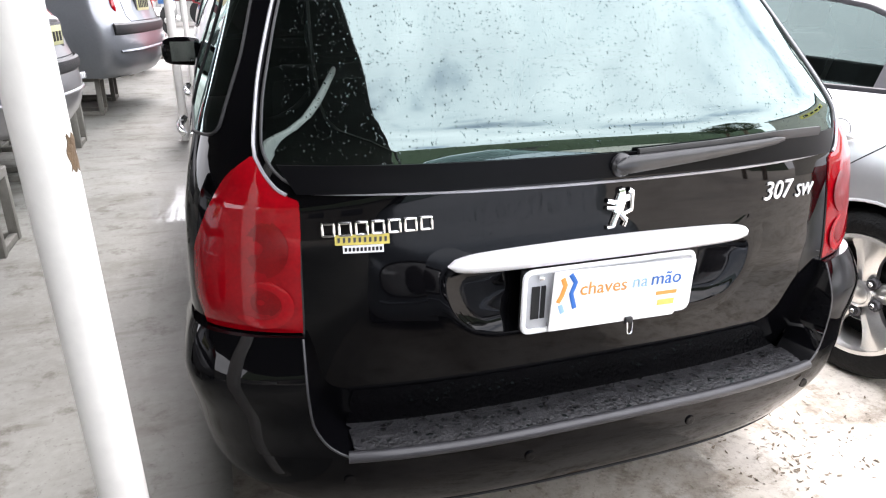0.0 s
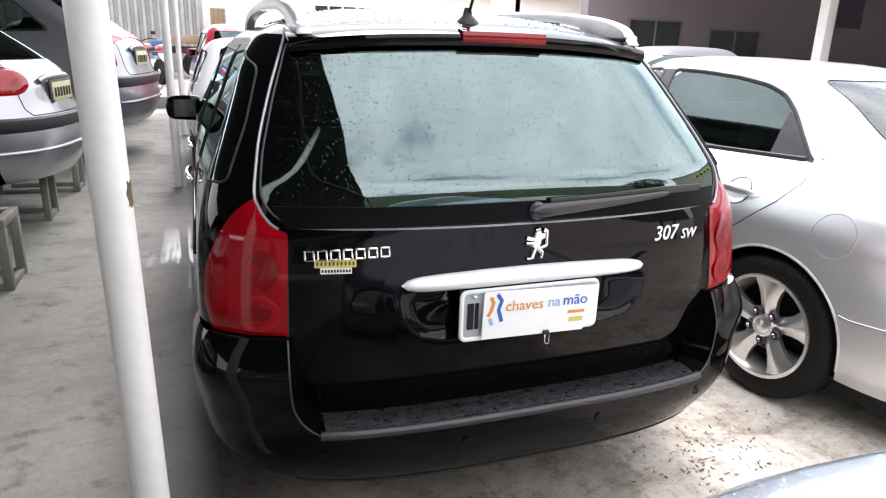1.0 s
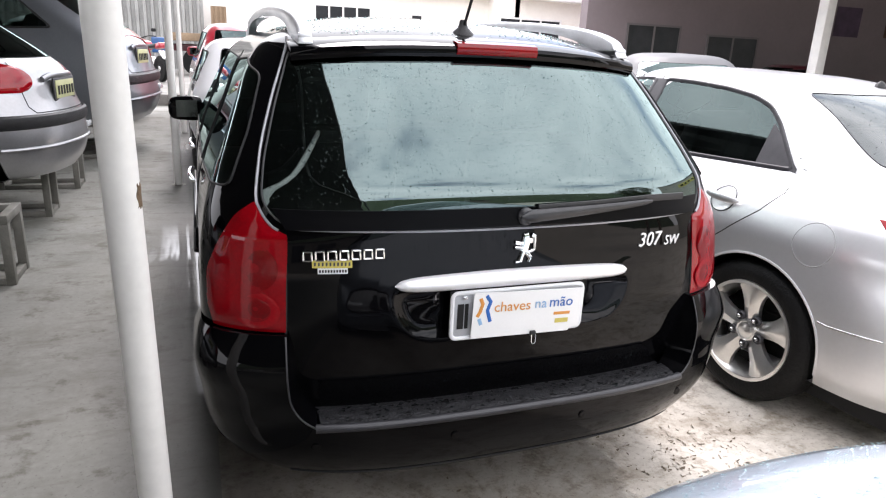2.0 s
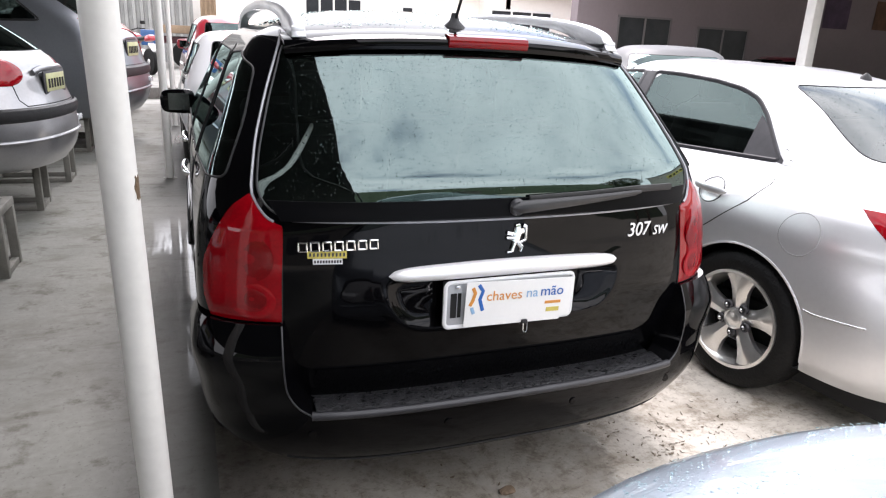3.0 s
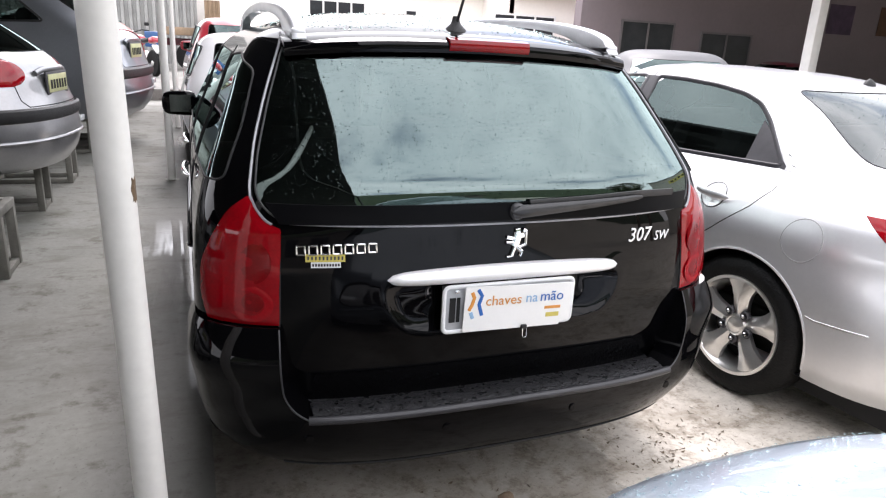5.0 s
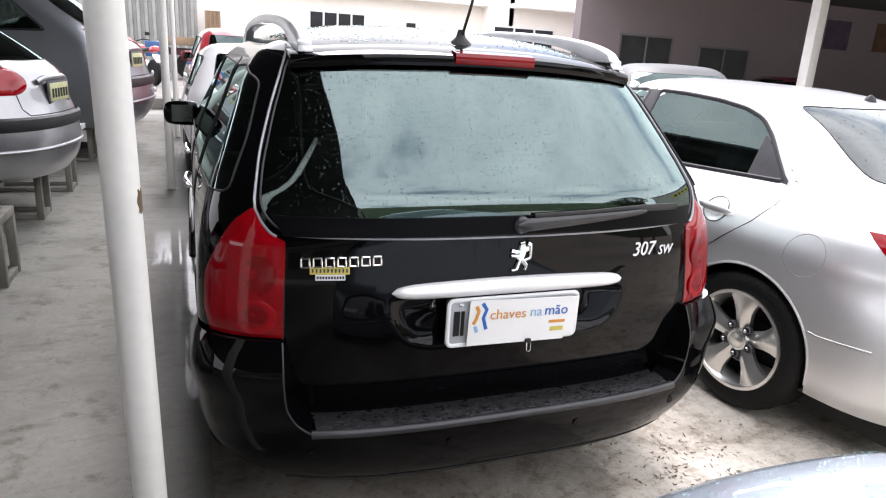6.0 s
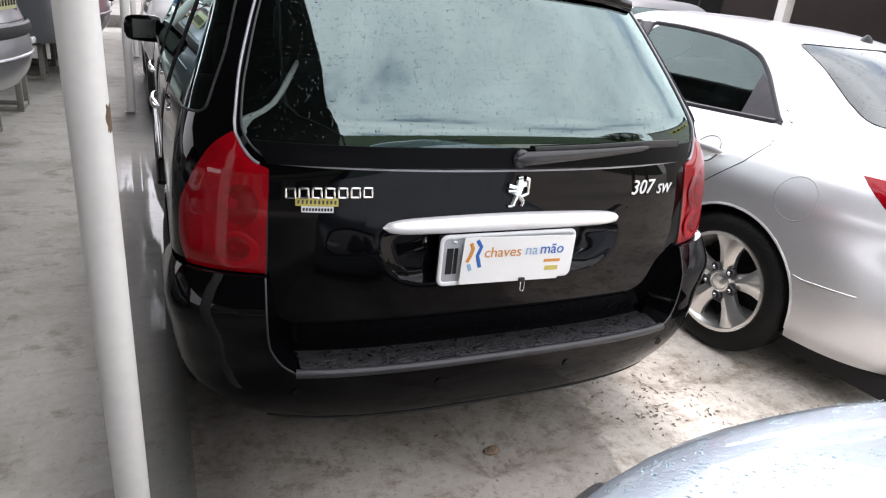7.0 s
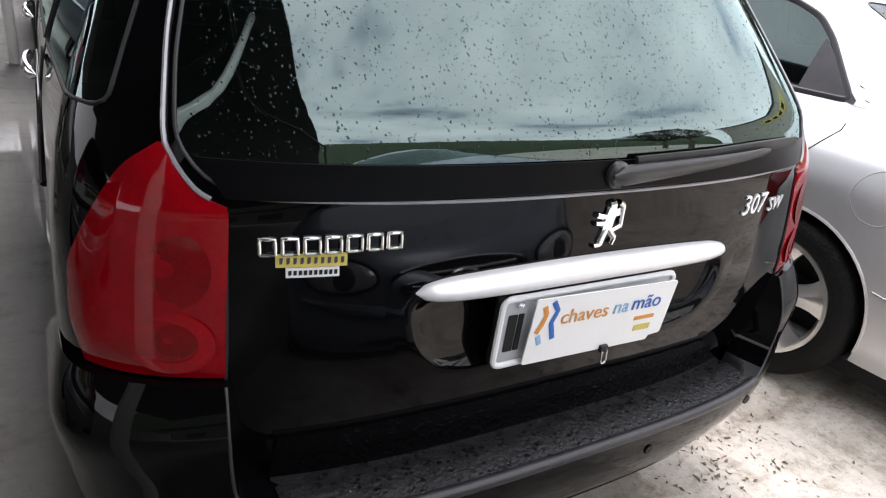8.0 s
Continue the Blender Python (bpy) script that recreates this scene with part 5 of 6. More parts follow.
    part("shade_guard", box((0.62, 1.9, 0.18), (0.05, 3.0, 0.10), 0.015), M_PLASTIC, sedan)
    bm = bmesh.new()
    lathe([(0, 0.03), (0.02, 0.022), (0.035, 0.004)], 12, "z", bm, (0.10, 1.20, 1.352))
    part("roof_antenna", bm, M_PLASTIC, sedan)


sedan_details()


def sedan_drops():
    rng = random.Random(31)
    bm = bmesh.new()
    for k in range(420):
        z = rng.uniform(1.07, 1.32)
        x = rng.uniform(-1, 1) * (0.60 - 0.55 * (z - 1.065))
        c, out = Vector((x, ksh.rear_y(x, z), z)), Vector((0, -0.66, 0.75))
        r = 0.0012 + 0.0022 * rng.random() ** 2
        side = out.cross(Vector((0.3, 0.2, 1.0))).normalized()
        up = side.cross(out).normalized()
        top = bm.verts.new(c + out * (0.6 * r + 0.0015))
        ring = [bm.verts.new(c + out * 0.0012 + (side * math.cos(1.05 * j) + up * 1.2 * math.sin(1.05 * j)) * r) for j in range(6)]
        for j in range(6):
            bm.faces.new((top, ring[j], ring[(j + 1) % 6]))
    bmesh.ops.transform(bm, matrix=sedan.matrix_world, verts=bm.verts)
    ob = part("raindrops", bm, M_DROP)
    ob.visible_shadow = False
    tagged(ob, "fine raindrops on the silver sedan's rear window", "raindrops", kind="stuff")


sedan_drops()

# ---- the pale car behind, only its nose in view ----
HATCH = dict(
    shell=dict(
        z=[0.20, 0.30, 0.45, 0.60, 0.72, 0.80, 0.88, 0.95, 1.0, 1.10, 1.22, 1.34, 1.41, 1.44, 1.455],
        w=[0.74, 0.79, 0.815, 0.82, 0.815, 0.80, 0.785, 0.765, 0.745, 0.71, 0.665, 0.62, 0.53, 0.40, 0.12],
        rear=[0.10, 0.03, 0.0, 0.02, 0.06, 0.08, 0.10, 0.14, 0.19, 0.32, 0.50, 0.68, 0.82, 1.05, 1.4],
        front=[3.72, 3.80, 3.835, 3.82, 3.74, 3.55, 3.25, 2.98, 2.85, 2.66, 2.42, 2.18, 2.0, 1.85, 1.7], lr=0.60, nr=2.3, lf=0.75, nf=2.3),
    crown=1.40, wheel_r=0.285, axles=(0.62, 3.06), cabin=(0.5, 2.9), gap=0.05,
    windows=[
        ("rear", 0, [(-0.56, 1.02), (0.56, 1.02), (0.48, 1.34), (-0.48, 1.34)]),
        ("side", 0, [(0.72, 1.03), (1.50, 0.985), (1.50, 1.335), (0.95, 1.30)]),
        ("side", 0, [(1.57, 0.985), (2.62, 0.97), (2.15, 1.30), (1.57, 1.335)]),
        ("front", 0, [(-0.64, 1.02), (0.64, 1.02), (0.50, 1.36), (-0.50, 1.36)])],
    seats=[(0.9, (-0.34, 0.34), 0.48), (1.75, (-0.34, 0.34), 0.48)], seal=0.009)


def hatch_tail(root, sh, lamp_mat=None, tall=False):
    z0, z1 = (0.74, 1.06) if tall else (0.795, 0.985)
    zc, rz = (z0 + z1) / 2, (z1 - z0) / 2
    round_end = lambda z: 1 - math.sqrt(max(0.0, 1 - ((z - zc) / (rz * 1.04)) ** 2))
    inner_x = (lambda z: 0.60 + 0.03 * round_end(z)) if tall else (lambda z: 0.38 + 0.17 * round_end(z))
    outer_y = (lambda z: 0.17 - 0.05 * round_end(z)) if tall else (lambda z: 0.42 - 0.16 * round_end(z))
    for sd in (-1, 1):
        part("tail_lamp", wrap_patch(sh, z0, z1, lambda z: sh.tau_x(inner_x(z), z), lambda z: sh.tau_y(outer_y(z), z), sd, 0.012, 0.03, 14, 16),
             lamp_mat or M_LAMP_PALE, root, "rounded red tail lamp")
    for sd in (-1, 1):
        seam_rear(root, sh, [(sd * 0.46, 0.99), (sd * 0.50, 0.86), (sd * 0.50, 0.70), (sd * 0.46, 0.655)], 0.004)
    seam_rear(root, sh, [(-0.46, 0.655), (0.46, 0.655)], 0.004)
    pts = [(x, sh.rear_y(x, 0.60) - 0.006, 0.60) for x in np.linspace(-0.74, 0.74, 40)]
    part("bumper_strip", sweep(pts, 0.022, 8, up=(0, 0, 1), ry=0.05), M_PLASTIC, root, "black bumper strip")
    pts = [(x, sh.rear_y(x, 0.42) - 0.004, 0.42) for x in np.linspace(-0.72, 0.72, 40)]
    part("bumper_crease", sweep(pts, 0.012, 8), root_paint(root), root)
    # dark raised box standing in for the shaded recess behind the plate
    part("plate_recess", box((0, sh.rear_y(0, 0.80) - 0.006, 0.80), (0.43, 0.012, 0.165), 0.004), M_GREYSEAL, root)
    plate_at(root, (0, sh.rear_y(0, 0.80) - 0.014, 0.80), (0.38, 0.13), 0.0, M_YPLATE)
    lip_ = [(x, sh.rear_y(x, 0.90) - 0.022, 0.905 - 0.03 * (abs(x) / 0.29) ** 4) for x in np.linspace(-0.29, 0.29, 25)]
    part("plate_lip", sweep(lip_, 0.016, 10, ry=0.022), root_paint(root), root)
    part("tow_lamp", box((0.42, sh.rear_y(0.42, 0.50) - 0.01, 0.49), (0.1, 0.03, 0.05), 0.012), M_LENS, root)


def root_paint(root):
    return [c for c in root.children if c.name.startswith("body")][0].data.materials[0]


def nose(root, sh):
    """Oval headlamps, a barred grille in a bright surround, a plain oval badge, a lower intake and a blank plate."""
    def oval(cx, cz, rx, rz, out, n=28):
        return [(cx + rx * math.cos(2 * math.pi * k / n), sh.front_y(cx + rx * math.cos(2 * math.pi * k / n), cz + rz * math.sin(2 * math.pi * k / n)) + out,
                 cz + rz * math.sin(2 * math.pi * k / n)) for k in range(n)]

    def disc(name, cx, cz, rx, rz, out, bulge, material, parent, label=""):
        bm = bmesh.new()
        rings = []
        for s, o in ((1.0, out), (0.9, out + bulge * 0.5), (0.6, out + bulge * 0.9), (0.05, out + bulge)):
            rings.append([bm.verts.new(p) for p in oval(cx, cz, rx * s, rz * s, o)])
        for a, c in zip(rings, rings[1:]):
            for k in range(len(a)):
                bm.faces.new((a[k], a[(k + 1) % len(a)], c[(k + 1) % len(a)], c[k]))
        bm.faces.new(rings[-1])
        return part(name, bm, material, parent, label)
    for sd in (-1, 1):
        lamp = disc("headlamp", sd * 0.53, 0.635, 0.165, 0.066, 0.003, 0.014, M_LENS, root, "clear oval headlamp")
        part("bezel", sweep(oval(sd * 0.53, 0.635, 0.170, 0.070, 0.003), 0.007, 6, True, up=(0, 1, 0)), M_PLASTIC, lamp)
        disc("reflector", sd * 0.51, 0.635, 0.050, 0.050, 0.016, 0.006, M_GREYSEAL, lamp)
    disc("grille", 0, 0.625, 0.30, 0.050, 0.003, 0.002, M_DARK, root, "black oval grille")
    part("grille_surround", sweep(oval(0, 0.625, 0.305, 0.054, 0.004), 0.008, 6, True, up=(0, 1, 0)), M_CHROME, root)
    for z in (0.606, 0.644):
        half = 0.245
        part("grille_bar", sweep([(x, sh.front_y(x, z) + 0.008, z) for x in np.linspace(-half, half, 24)], 0.006, 8), M_SATIN, root)
    disc("badge", 0, 0.625, 0.066, 0.027, 0.012, 0.006, M_CHROME, root)
    disc("lower_intake", 0, 0.32, 0.44, 0.05, 0.003, 0.002, M_DARK, root)
    part("bumper_crease", sweep([(x, sh.front_y(x, 0.52) + 0.004, 0.52) for x in np.linspace(-0.70, 0.70, 36)], 0.012, 8), M_BLUESILVER, root)
    part("number_plate", box((0, sh.front_y(0, 0.42) + 0.012, 0.42), (0.40, 0.010, 0.12), 0.003), M_GREYPLATE, root)


NOSE = dict(HATCH)
NOSE["shell"] = dict(HATCH["shell"], front=[3.74, 3.80, 3.835, 3.835, 3.79, 3.50, 3.22, 2.98, 2.84, 2.64, 2.42, 2.18, 2.0, 1.85, 1.7],
                     z=[0.20, 0.30, 0.45, 0.62, 0.73, 0.82, 0.90, 0.97, 1.02, 1.11, 1.22, 1.34, 1.41, 1.44, 1.455], lf=0.62)
FRONT_CAR = pose(0.12, -0.685 - 3.835, 0, 0, 0, 0)
rear_neighbour, nsh = car("hatchback", "wet pale blue-silver hatchback parked nose to tail behind the wagon", FRONT_CAR, NOSE, M_BLUESILVER, zstep=0.025)
nose(rear_neighbour, nsh)


M_BEAD = glass_mat("clear_rain_bead", (0.92, 0.94, 0.95), 1.7)


def bonnet_drops():
    rng = random.Random(12)
    bm = bmesh.new()
    for k in range(2800):
        z = 0.735 + 0.14 * rng.random()
        x = rng.uniform(-0.62, 0.72)
        y = nsh.front_y(x, z)
        r = 0.0012 + 0.0026 * rng.random() ** 2
        top = bm.verts.new((x, y + 0.25 * r, z + 0.55 * r))
        ring = []
        for j in range(6):
            dx, dy = r * math.cos(1.05 * j), r * math.sin(1.05 * j)
            ring.append(bm.verts.new((x + dx, y + dy, z - 0.3 * dy - 0.0004)))
        for j in range(6):
            bm.faces.new((top, ring[j], ring[(j + 1) % 6]))
    bmesh.ops.transform(bm, matrix=FRONT_CAR, verts=bm.verts)
    ob = part("raindrops", bm, M_BEAD)
    tagged(ob, "beads of rain on the pale car's bonnet", "raindrops", kind="stuff")


bonnet_drops()

# ---- cars raised on steel trestles along the lane ----
def raised(name, label, xy, yaw, paint, lamp_mat, size=1.0, spec=None, tall=False):
    root, sh = car(name, label, pose(xy[0], xy[1], 0.42 - 0.20 * size, 0, 0, yaw) @ Matrix.Scale(size, 4), spec or HATCH, paint, group="cars on trestles", zstep=0.035, ns=40)
    hatch_tail(root, sh, lamp_mat, tall)
    return root, sh


LONG_TAIL = dict(HATCH, shell=dict(HATCH["shell"], lr=0.26, nr=2.5), axles=(1.16, 3.20),
                 windows=[HATCH["windows"][0], ("side", 0, [(0.62, 1.03), (1.62, 0.985), (1.62, 1.335), (0.95, 1.30)]),
                          ("side", 0, [(1.69, 0.985), (2.62, 0.97), (2.15, 1.30), (1.69, 1.335)]), HATCH["windows"][3]])
raised("hatchback", "silver hatchback with rounded lamps on steel trestles", (-1.73, 4.32), 81, M_SILVER_DULL, M_LAMP_PALE)
raised("hatchback", "silver hatchback on trestles beside the wagon", (-2.15, 0.35), 81, M_SILVER_DULL, M_LAMP)
raised("people_carrier", "large silver people carrier on steel trestles, its paint darkened for shade", (-1.38, 7.9), 80, M_SILVER_SHADE, M_LAMP_PALE, 1.26, LONG_TAIL, True)
raised("hatchback", "pale silver car on trestles at the lane's end", (-1.60, 11.6), 74, M_SILVER, M_LAMP)

# ---- cars ahead ----
ahead, ash = car("hatchback", "white hatchback parked ahead of the wagon", pose(-0.10, 4.85, 0, 0, 0, 1.0), HATCH, M_WHITE_CAR, zstep=0.035, ns=40)
for sd in (-1, 1):
    mirror(ahead, ash, 2.55, 1.10, sd, M_WHITE_CAR)
redcar, rsh = car("hatchback", "red hatchback parked beyond the white one", pose(0.02, 9.2, 0, 0, 0, 2) @ Matrix.Diagonal((1.06, 1.06, 1.16, 1)), HATCH, M_RED_CAR, zstep=0.035, ns=40)
for sd in (-1, 1):
    mirror(redcar, rsh, 2.55, 1.02, sd, M_RED_CAR)
car("hatchback", "dull grey hatchback parked beyond the sedan", pose(4.3, 4.6, 0, 0, 0, -30) @ Matrix.Diagonal((1.08, 1.08, 1.045, 1)), HATCH, M_GREY_CAR, zstep=0.035, ns=40)


def trestle(at):
    t = thing("trestle", "grey steel trestle holding up a parked car", "trestle", "trestles under the cars", at)
    w, d, h, s = 0.62, 0.30, 0.42, 0.05
    for x in (-w / 2, w / 2):
        for y in (-d / 2, d / 2):
            part("leg", box((x, y, h / 2 - s / 2), (s, s, h - s), 0.004), M_STAND, t)
        part("foot_bar", box((x, 0, s / 2), (s * 0.8, d - s, s * 0.8), 0.004), M_STAND, t)
        part("top_bar", box((x, 0, h - s * 0.5), (s, d + s, s), 0.004), M_STAND, t)
    for y in (-d / 2, d / 2):
        part("long_bar", box((0, y, h - s * 0.5), (w - s, s, s * 0.96), 0.004), M_STAND, t)
        part("low_bar", box((0, y, s / 2), (w - s, s * 0.8, s * 0.8), 0.004), M_STAND, t)
    return t


first = trestle(pose(-2.24, 2.90, 0, 0, 0, 0))
for x, y in ((-2.62, 0.5), (-2.33, 4.55), (-2.28, 5.65), (-2.30, 7.4), (-2.3, 8.5), (-2.32, 11.3)):
    copy_thing(first, pose(x, y, 0, 0, 0, 0))


# ---- setting: ground, poles, roof over the lane, buildings ----
def ground_sheet():
    bm = bmesh.new()
    xs, ys = [-400, -60, -12, 0, 12, 60, 400], [-400, -60, -12, 0, 12, 60, 400]
    v = [[bm.verts.new((x, y, 0)) for x in xs] for y in ys]
    for i in range(6):
        for j in range(6):
            bm.faces.new((v[i][j], v[i][j + 1], v[i + 1][j + 1], v[i + 1][j]))
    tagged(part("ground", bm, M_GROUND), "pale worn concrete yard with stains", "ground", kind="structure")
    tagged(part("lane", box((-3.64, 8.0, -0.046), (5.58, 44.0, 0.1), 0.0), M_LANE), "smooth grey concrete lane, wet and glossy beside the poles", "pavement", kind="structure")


ground_sheet()


def pole(x, y, h=3.3, r=0.038):
    p = thing("canopy_pole", "white painted round steel pole, chipped and rusty", "pole", "poles of the canopy", pose(x, y, 0))
    bm = bmesh.new()
    lathe([(0.0, r), (0.3, r), (1.2, r), (h, r)], 28, "z", bm)
    part("tube", bm, M_POLE, p)
    bm = bmesh.new()
    lathe([(0.0, r + 0.03), (0.008, r + 0.03), (0.010, r + 0.001)], 20, "z", bm)
    part("base_plate", bm, M_STAND, p)
    return p


POLE_X = -1.012
pole1 = pole(POLE_X + 0.014, 0.0)
pole1.matrix_world = pose(POLE_X + 0.014, 0.0, 0, 0, -0.9, 0)
copy_thing(pole1, pose(-1.075, 5.56, 0))
copy_thing(pole1, pose(-1.06, 9.6, 0))

CAN = dict(x0=-9.0, y0=-14.0, y1=13.5, z=3.3)


def canopy():
    """A stretched roof over the lane, its free edge drawn out to a point over the first pole."""
    edge = smooth_table([-14.0, -10.0, -4.2, -1.7, -0.8, -0.2, 0.2, 0.55, 1.5, 3.3, 4.0, 5.0, 13.5], [-1.6, -1.55, -1.1, -0.80, -0.71, -0.72, -0.82, -0.89, -0.93, -0.95, -1.05, -1.12, -1.12])
    ys = list(np.arange(-14.0, -2.0, 1.0)) + list(np.arange(-2.0, 3.0, 0.15)) + list(np.arange(3.0, 13.6, 1.5))
    grid = [[(CAN["x0"] + (edge(y) - CAN["x0"]) * k / 4, y, CAN["z"] + 0.01) for k in range(5)] for y in ys]
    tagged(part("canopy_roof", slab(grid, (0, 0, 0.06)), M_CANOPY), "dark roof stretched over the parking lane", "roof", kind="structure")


canopy()
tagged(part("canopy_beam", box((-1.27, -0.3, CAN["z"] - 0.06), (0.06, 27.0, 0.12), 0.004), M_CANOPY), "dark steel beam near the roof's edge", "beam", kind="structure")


def window_in(wall, c, size, lites, name="window", bars=None):
    bars = bars or M_FRAME
    w = new(name)
    w.parent = wall
    n = lites
    pw = size[0] / n
    for k in range(n):
        part("pane", box((c[0] - size[0] / 2 + pw * (k + 0.5), c[1] - 0.01, c[2]), (pw - 0.06, 0.02, size[1] - 0.06), 0.0), M_PANE, w)
        part("frame_post", box((c[0] - size[0] / 2 + pw * k, c[1] - 0.02, c[2]), (0.06, 0.05, size[1]), 0.0), bars, w)
    part("frame_post", box((c[0] + size[0] / 2, c[1] - 0.02, c[2]), (0.06, 0.05, size[1]), 0.0), bars, w)
    for s in (-1, 1):
        part("frame_rail", box((c[0], c[1] - 0.02, c[2] + s * size[1] / 2), (size[0] + 0.06, 0.046, 0.06), 0.0), bars, w)


wall_back = tagged(part("wall_back", box((5.4, 22.2, 1.8), (10.4, 0.4, 3.6), 0.0), M_WALL), "white painted rear wall of the yard", "wall", kind="structure")
window_in(wall_back, (3.95, 22.0, 2.25), (1.9, 0.8), 4)
wall_wing = tagged(part("wall_wing", box((11.5, 20.2, 1.8), (4.2, 0.4, 3.6), 0.0), M_WALL), "white wall of the side wing", "wall", kind="structure")
window_in(wall_wing, (10.0, 20.0, 2.15), (2.3, 0.75), 3)
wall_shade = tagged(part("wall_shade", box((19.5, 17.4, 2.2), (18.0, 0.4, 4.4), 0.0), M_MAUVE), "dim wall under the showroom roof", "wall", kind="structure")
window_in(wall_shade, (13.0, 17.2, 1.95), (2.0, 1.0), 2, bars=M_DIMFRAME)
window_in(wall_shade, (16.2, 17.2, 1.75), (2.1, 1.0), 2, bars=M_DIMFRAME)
# roof deepened towards the yard to shade the wall below
tagged(part("showroom_roof", box((20.5, 11.0, 4.1), (20.0, 12.6, 0.25), 0.0), M_CANOPY), "deep roof over the showroom front", "roof", kind="structure")
post = thing("showroom_post", "white square steel post", "post", at=pose(14.3, 12.0, 0))
part("shaft", box((0, 0, 2.1), (0.28, 0.28, 4.15), 0.01), M_FRAME, post)

for y in (0.0, 5.56, 9.6):
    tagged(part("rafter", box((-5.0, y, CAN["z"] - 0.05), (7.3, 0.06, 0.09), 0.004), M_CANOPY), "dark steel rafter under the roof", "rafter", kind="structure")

# rust chip on the near pole
grid = []
for i in range(9):
    row = []
    for j in range(7):
        a = radians(-34 + 34 * j / 6 + 4 * math.sin(i * 1.1) * (j in (0, 6)))
        z = 1.085 + 0.050 * i / 8 + 0.004 * math.sin(j * 1.9) * (i in (0, 8))
        row.append((POLE_X - 0.003 + 0.0385 * math.cos(a), 0.0385 * math.sin(a), z))
    grid.append(row)
chip = part("rust_chip", slab(grid, (-0.001, 0.001, 0)), M_RUST)
chip.parent = pole1
chip.matrix_parent_inverse = pole1.matrix_world.inverted()


# unseen wall added on the lane's left; it cuts the low skylight
tagged(part("light_blocking_wall", box((-9.15, -0.3, 0.8), (0.3, 28.0, 1.6), 0.0), M_SIDEWALL), "unseen low wall added beside the covered lane to hold back light", "wall", kind="structure")


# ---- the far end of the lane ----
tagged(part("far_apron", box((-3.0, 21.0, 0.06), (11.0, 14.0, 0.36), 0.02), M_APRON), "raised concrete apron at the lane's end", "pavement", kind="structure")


def corrugated(name, x0, x1, y, z0, z1, material, pitch=0.16, depth=0.035):
    bm = bmesh.new()
    n = int((x1 - x0) / pitch)
    prof = []
    for k in range(n):
        x = x0 + k * pitch
        prof += [(x, y), (x + pitch * 0.38, y), (x + pitch * 0.5, y + depth), (x + pitch * 0.88, y + depth)]
    grid = [[(x, yy, z) for x, yy in prof] for z in (z0, z1)]
    slab(grid, (0, 0.012, 0), bm)
    return part(name, bm, material, sharp=20)


tagged(corrugated("fence_sheet", -9.0, -0.25, 26.0, 0.24, 3.3, M_FENCE, 0.26, 0.09), "grey corrugated metal fence", "fence", kind="structure")
tagged(corrugated("fence_sheet", -0.2, 1.15, 25.8, 0.24, 2.55, M_RUSTFENCE), "brown rusted corrugated fence panel", "fence", kind="structure")
tagged(part("far_wall", box((-1.0, 27.2, 2.6), (16.0, 0.3, 5.2), 0.0), M_WALL), "pale wall behind the fence", "wall", kind="structure")


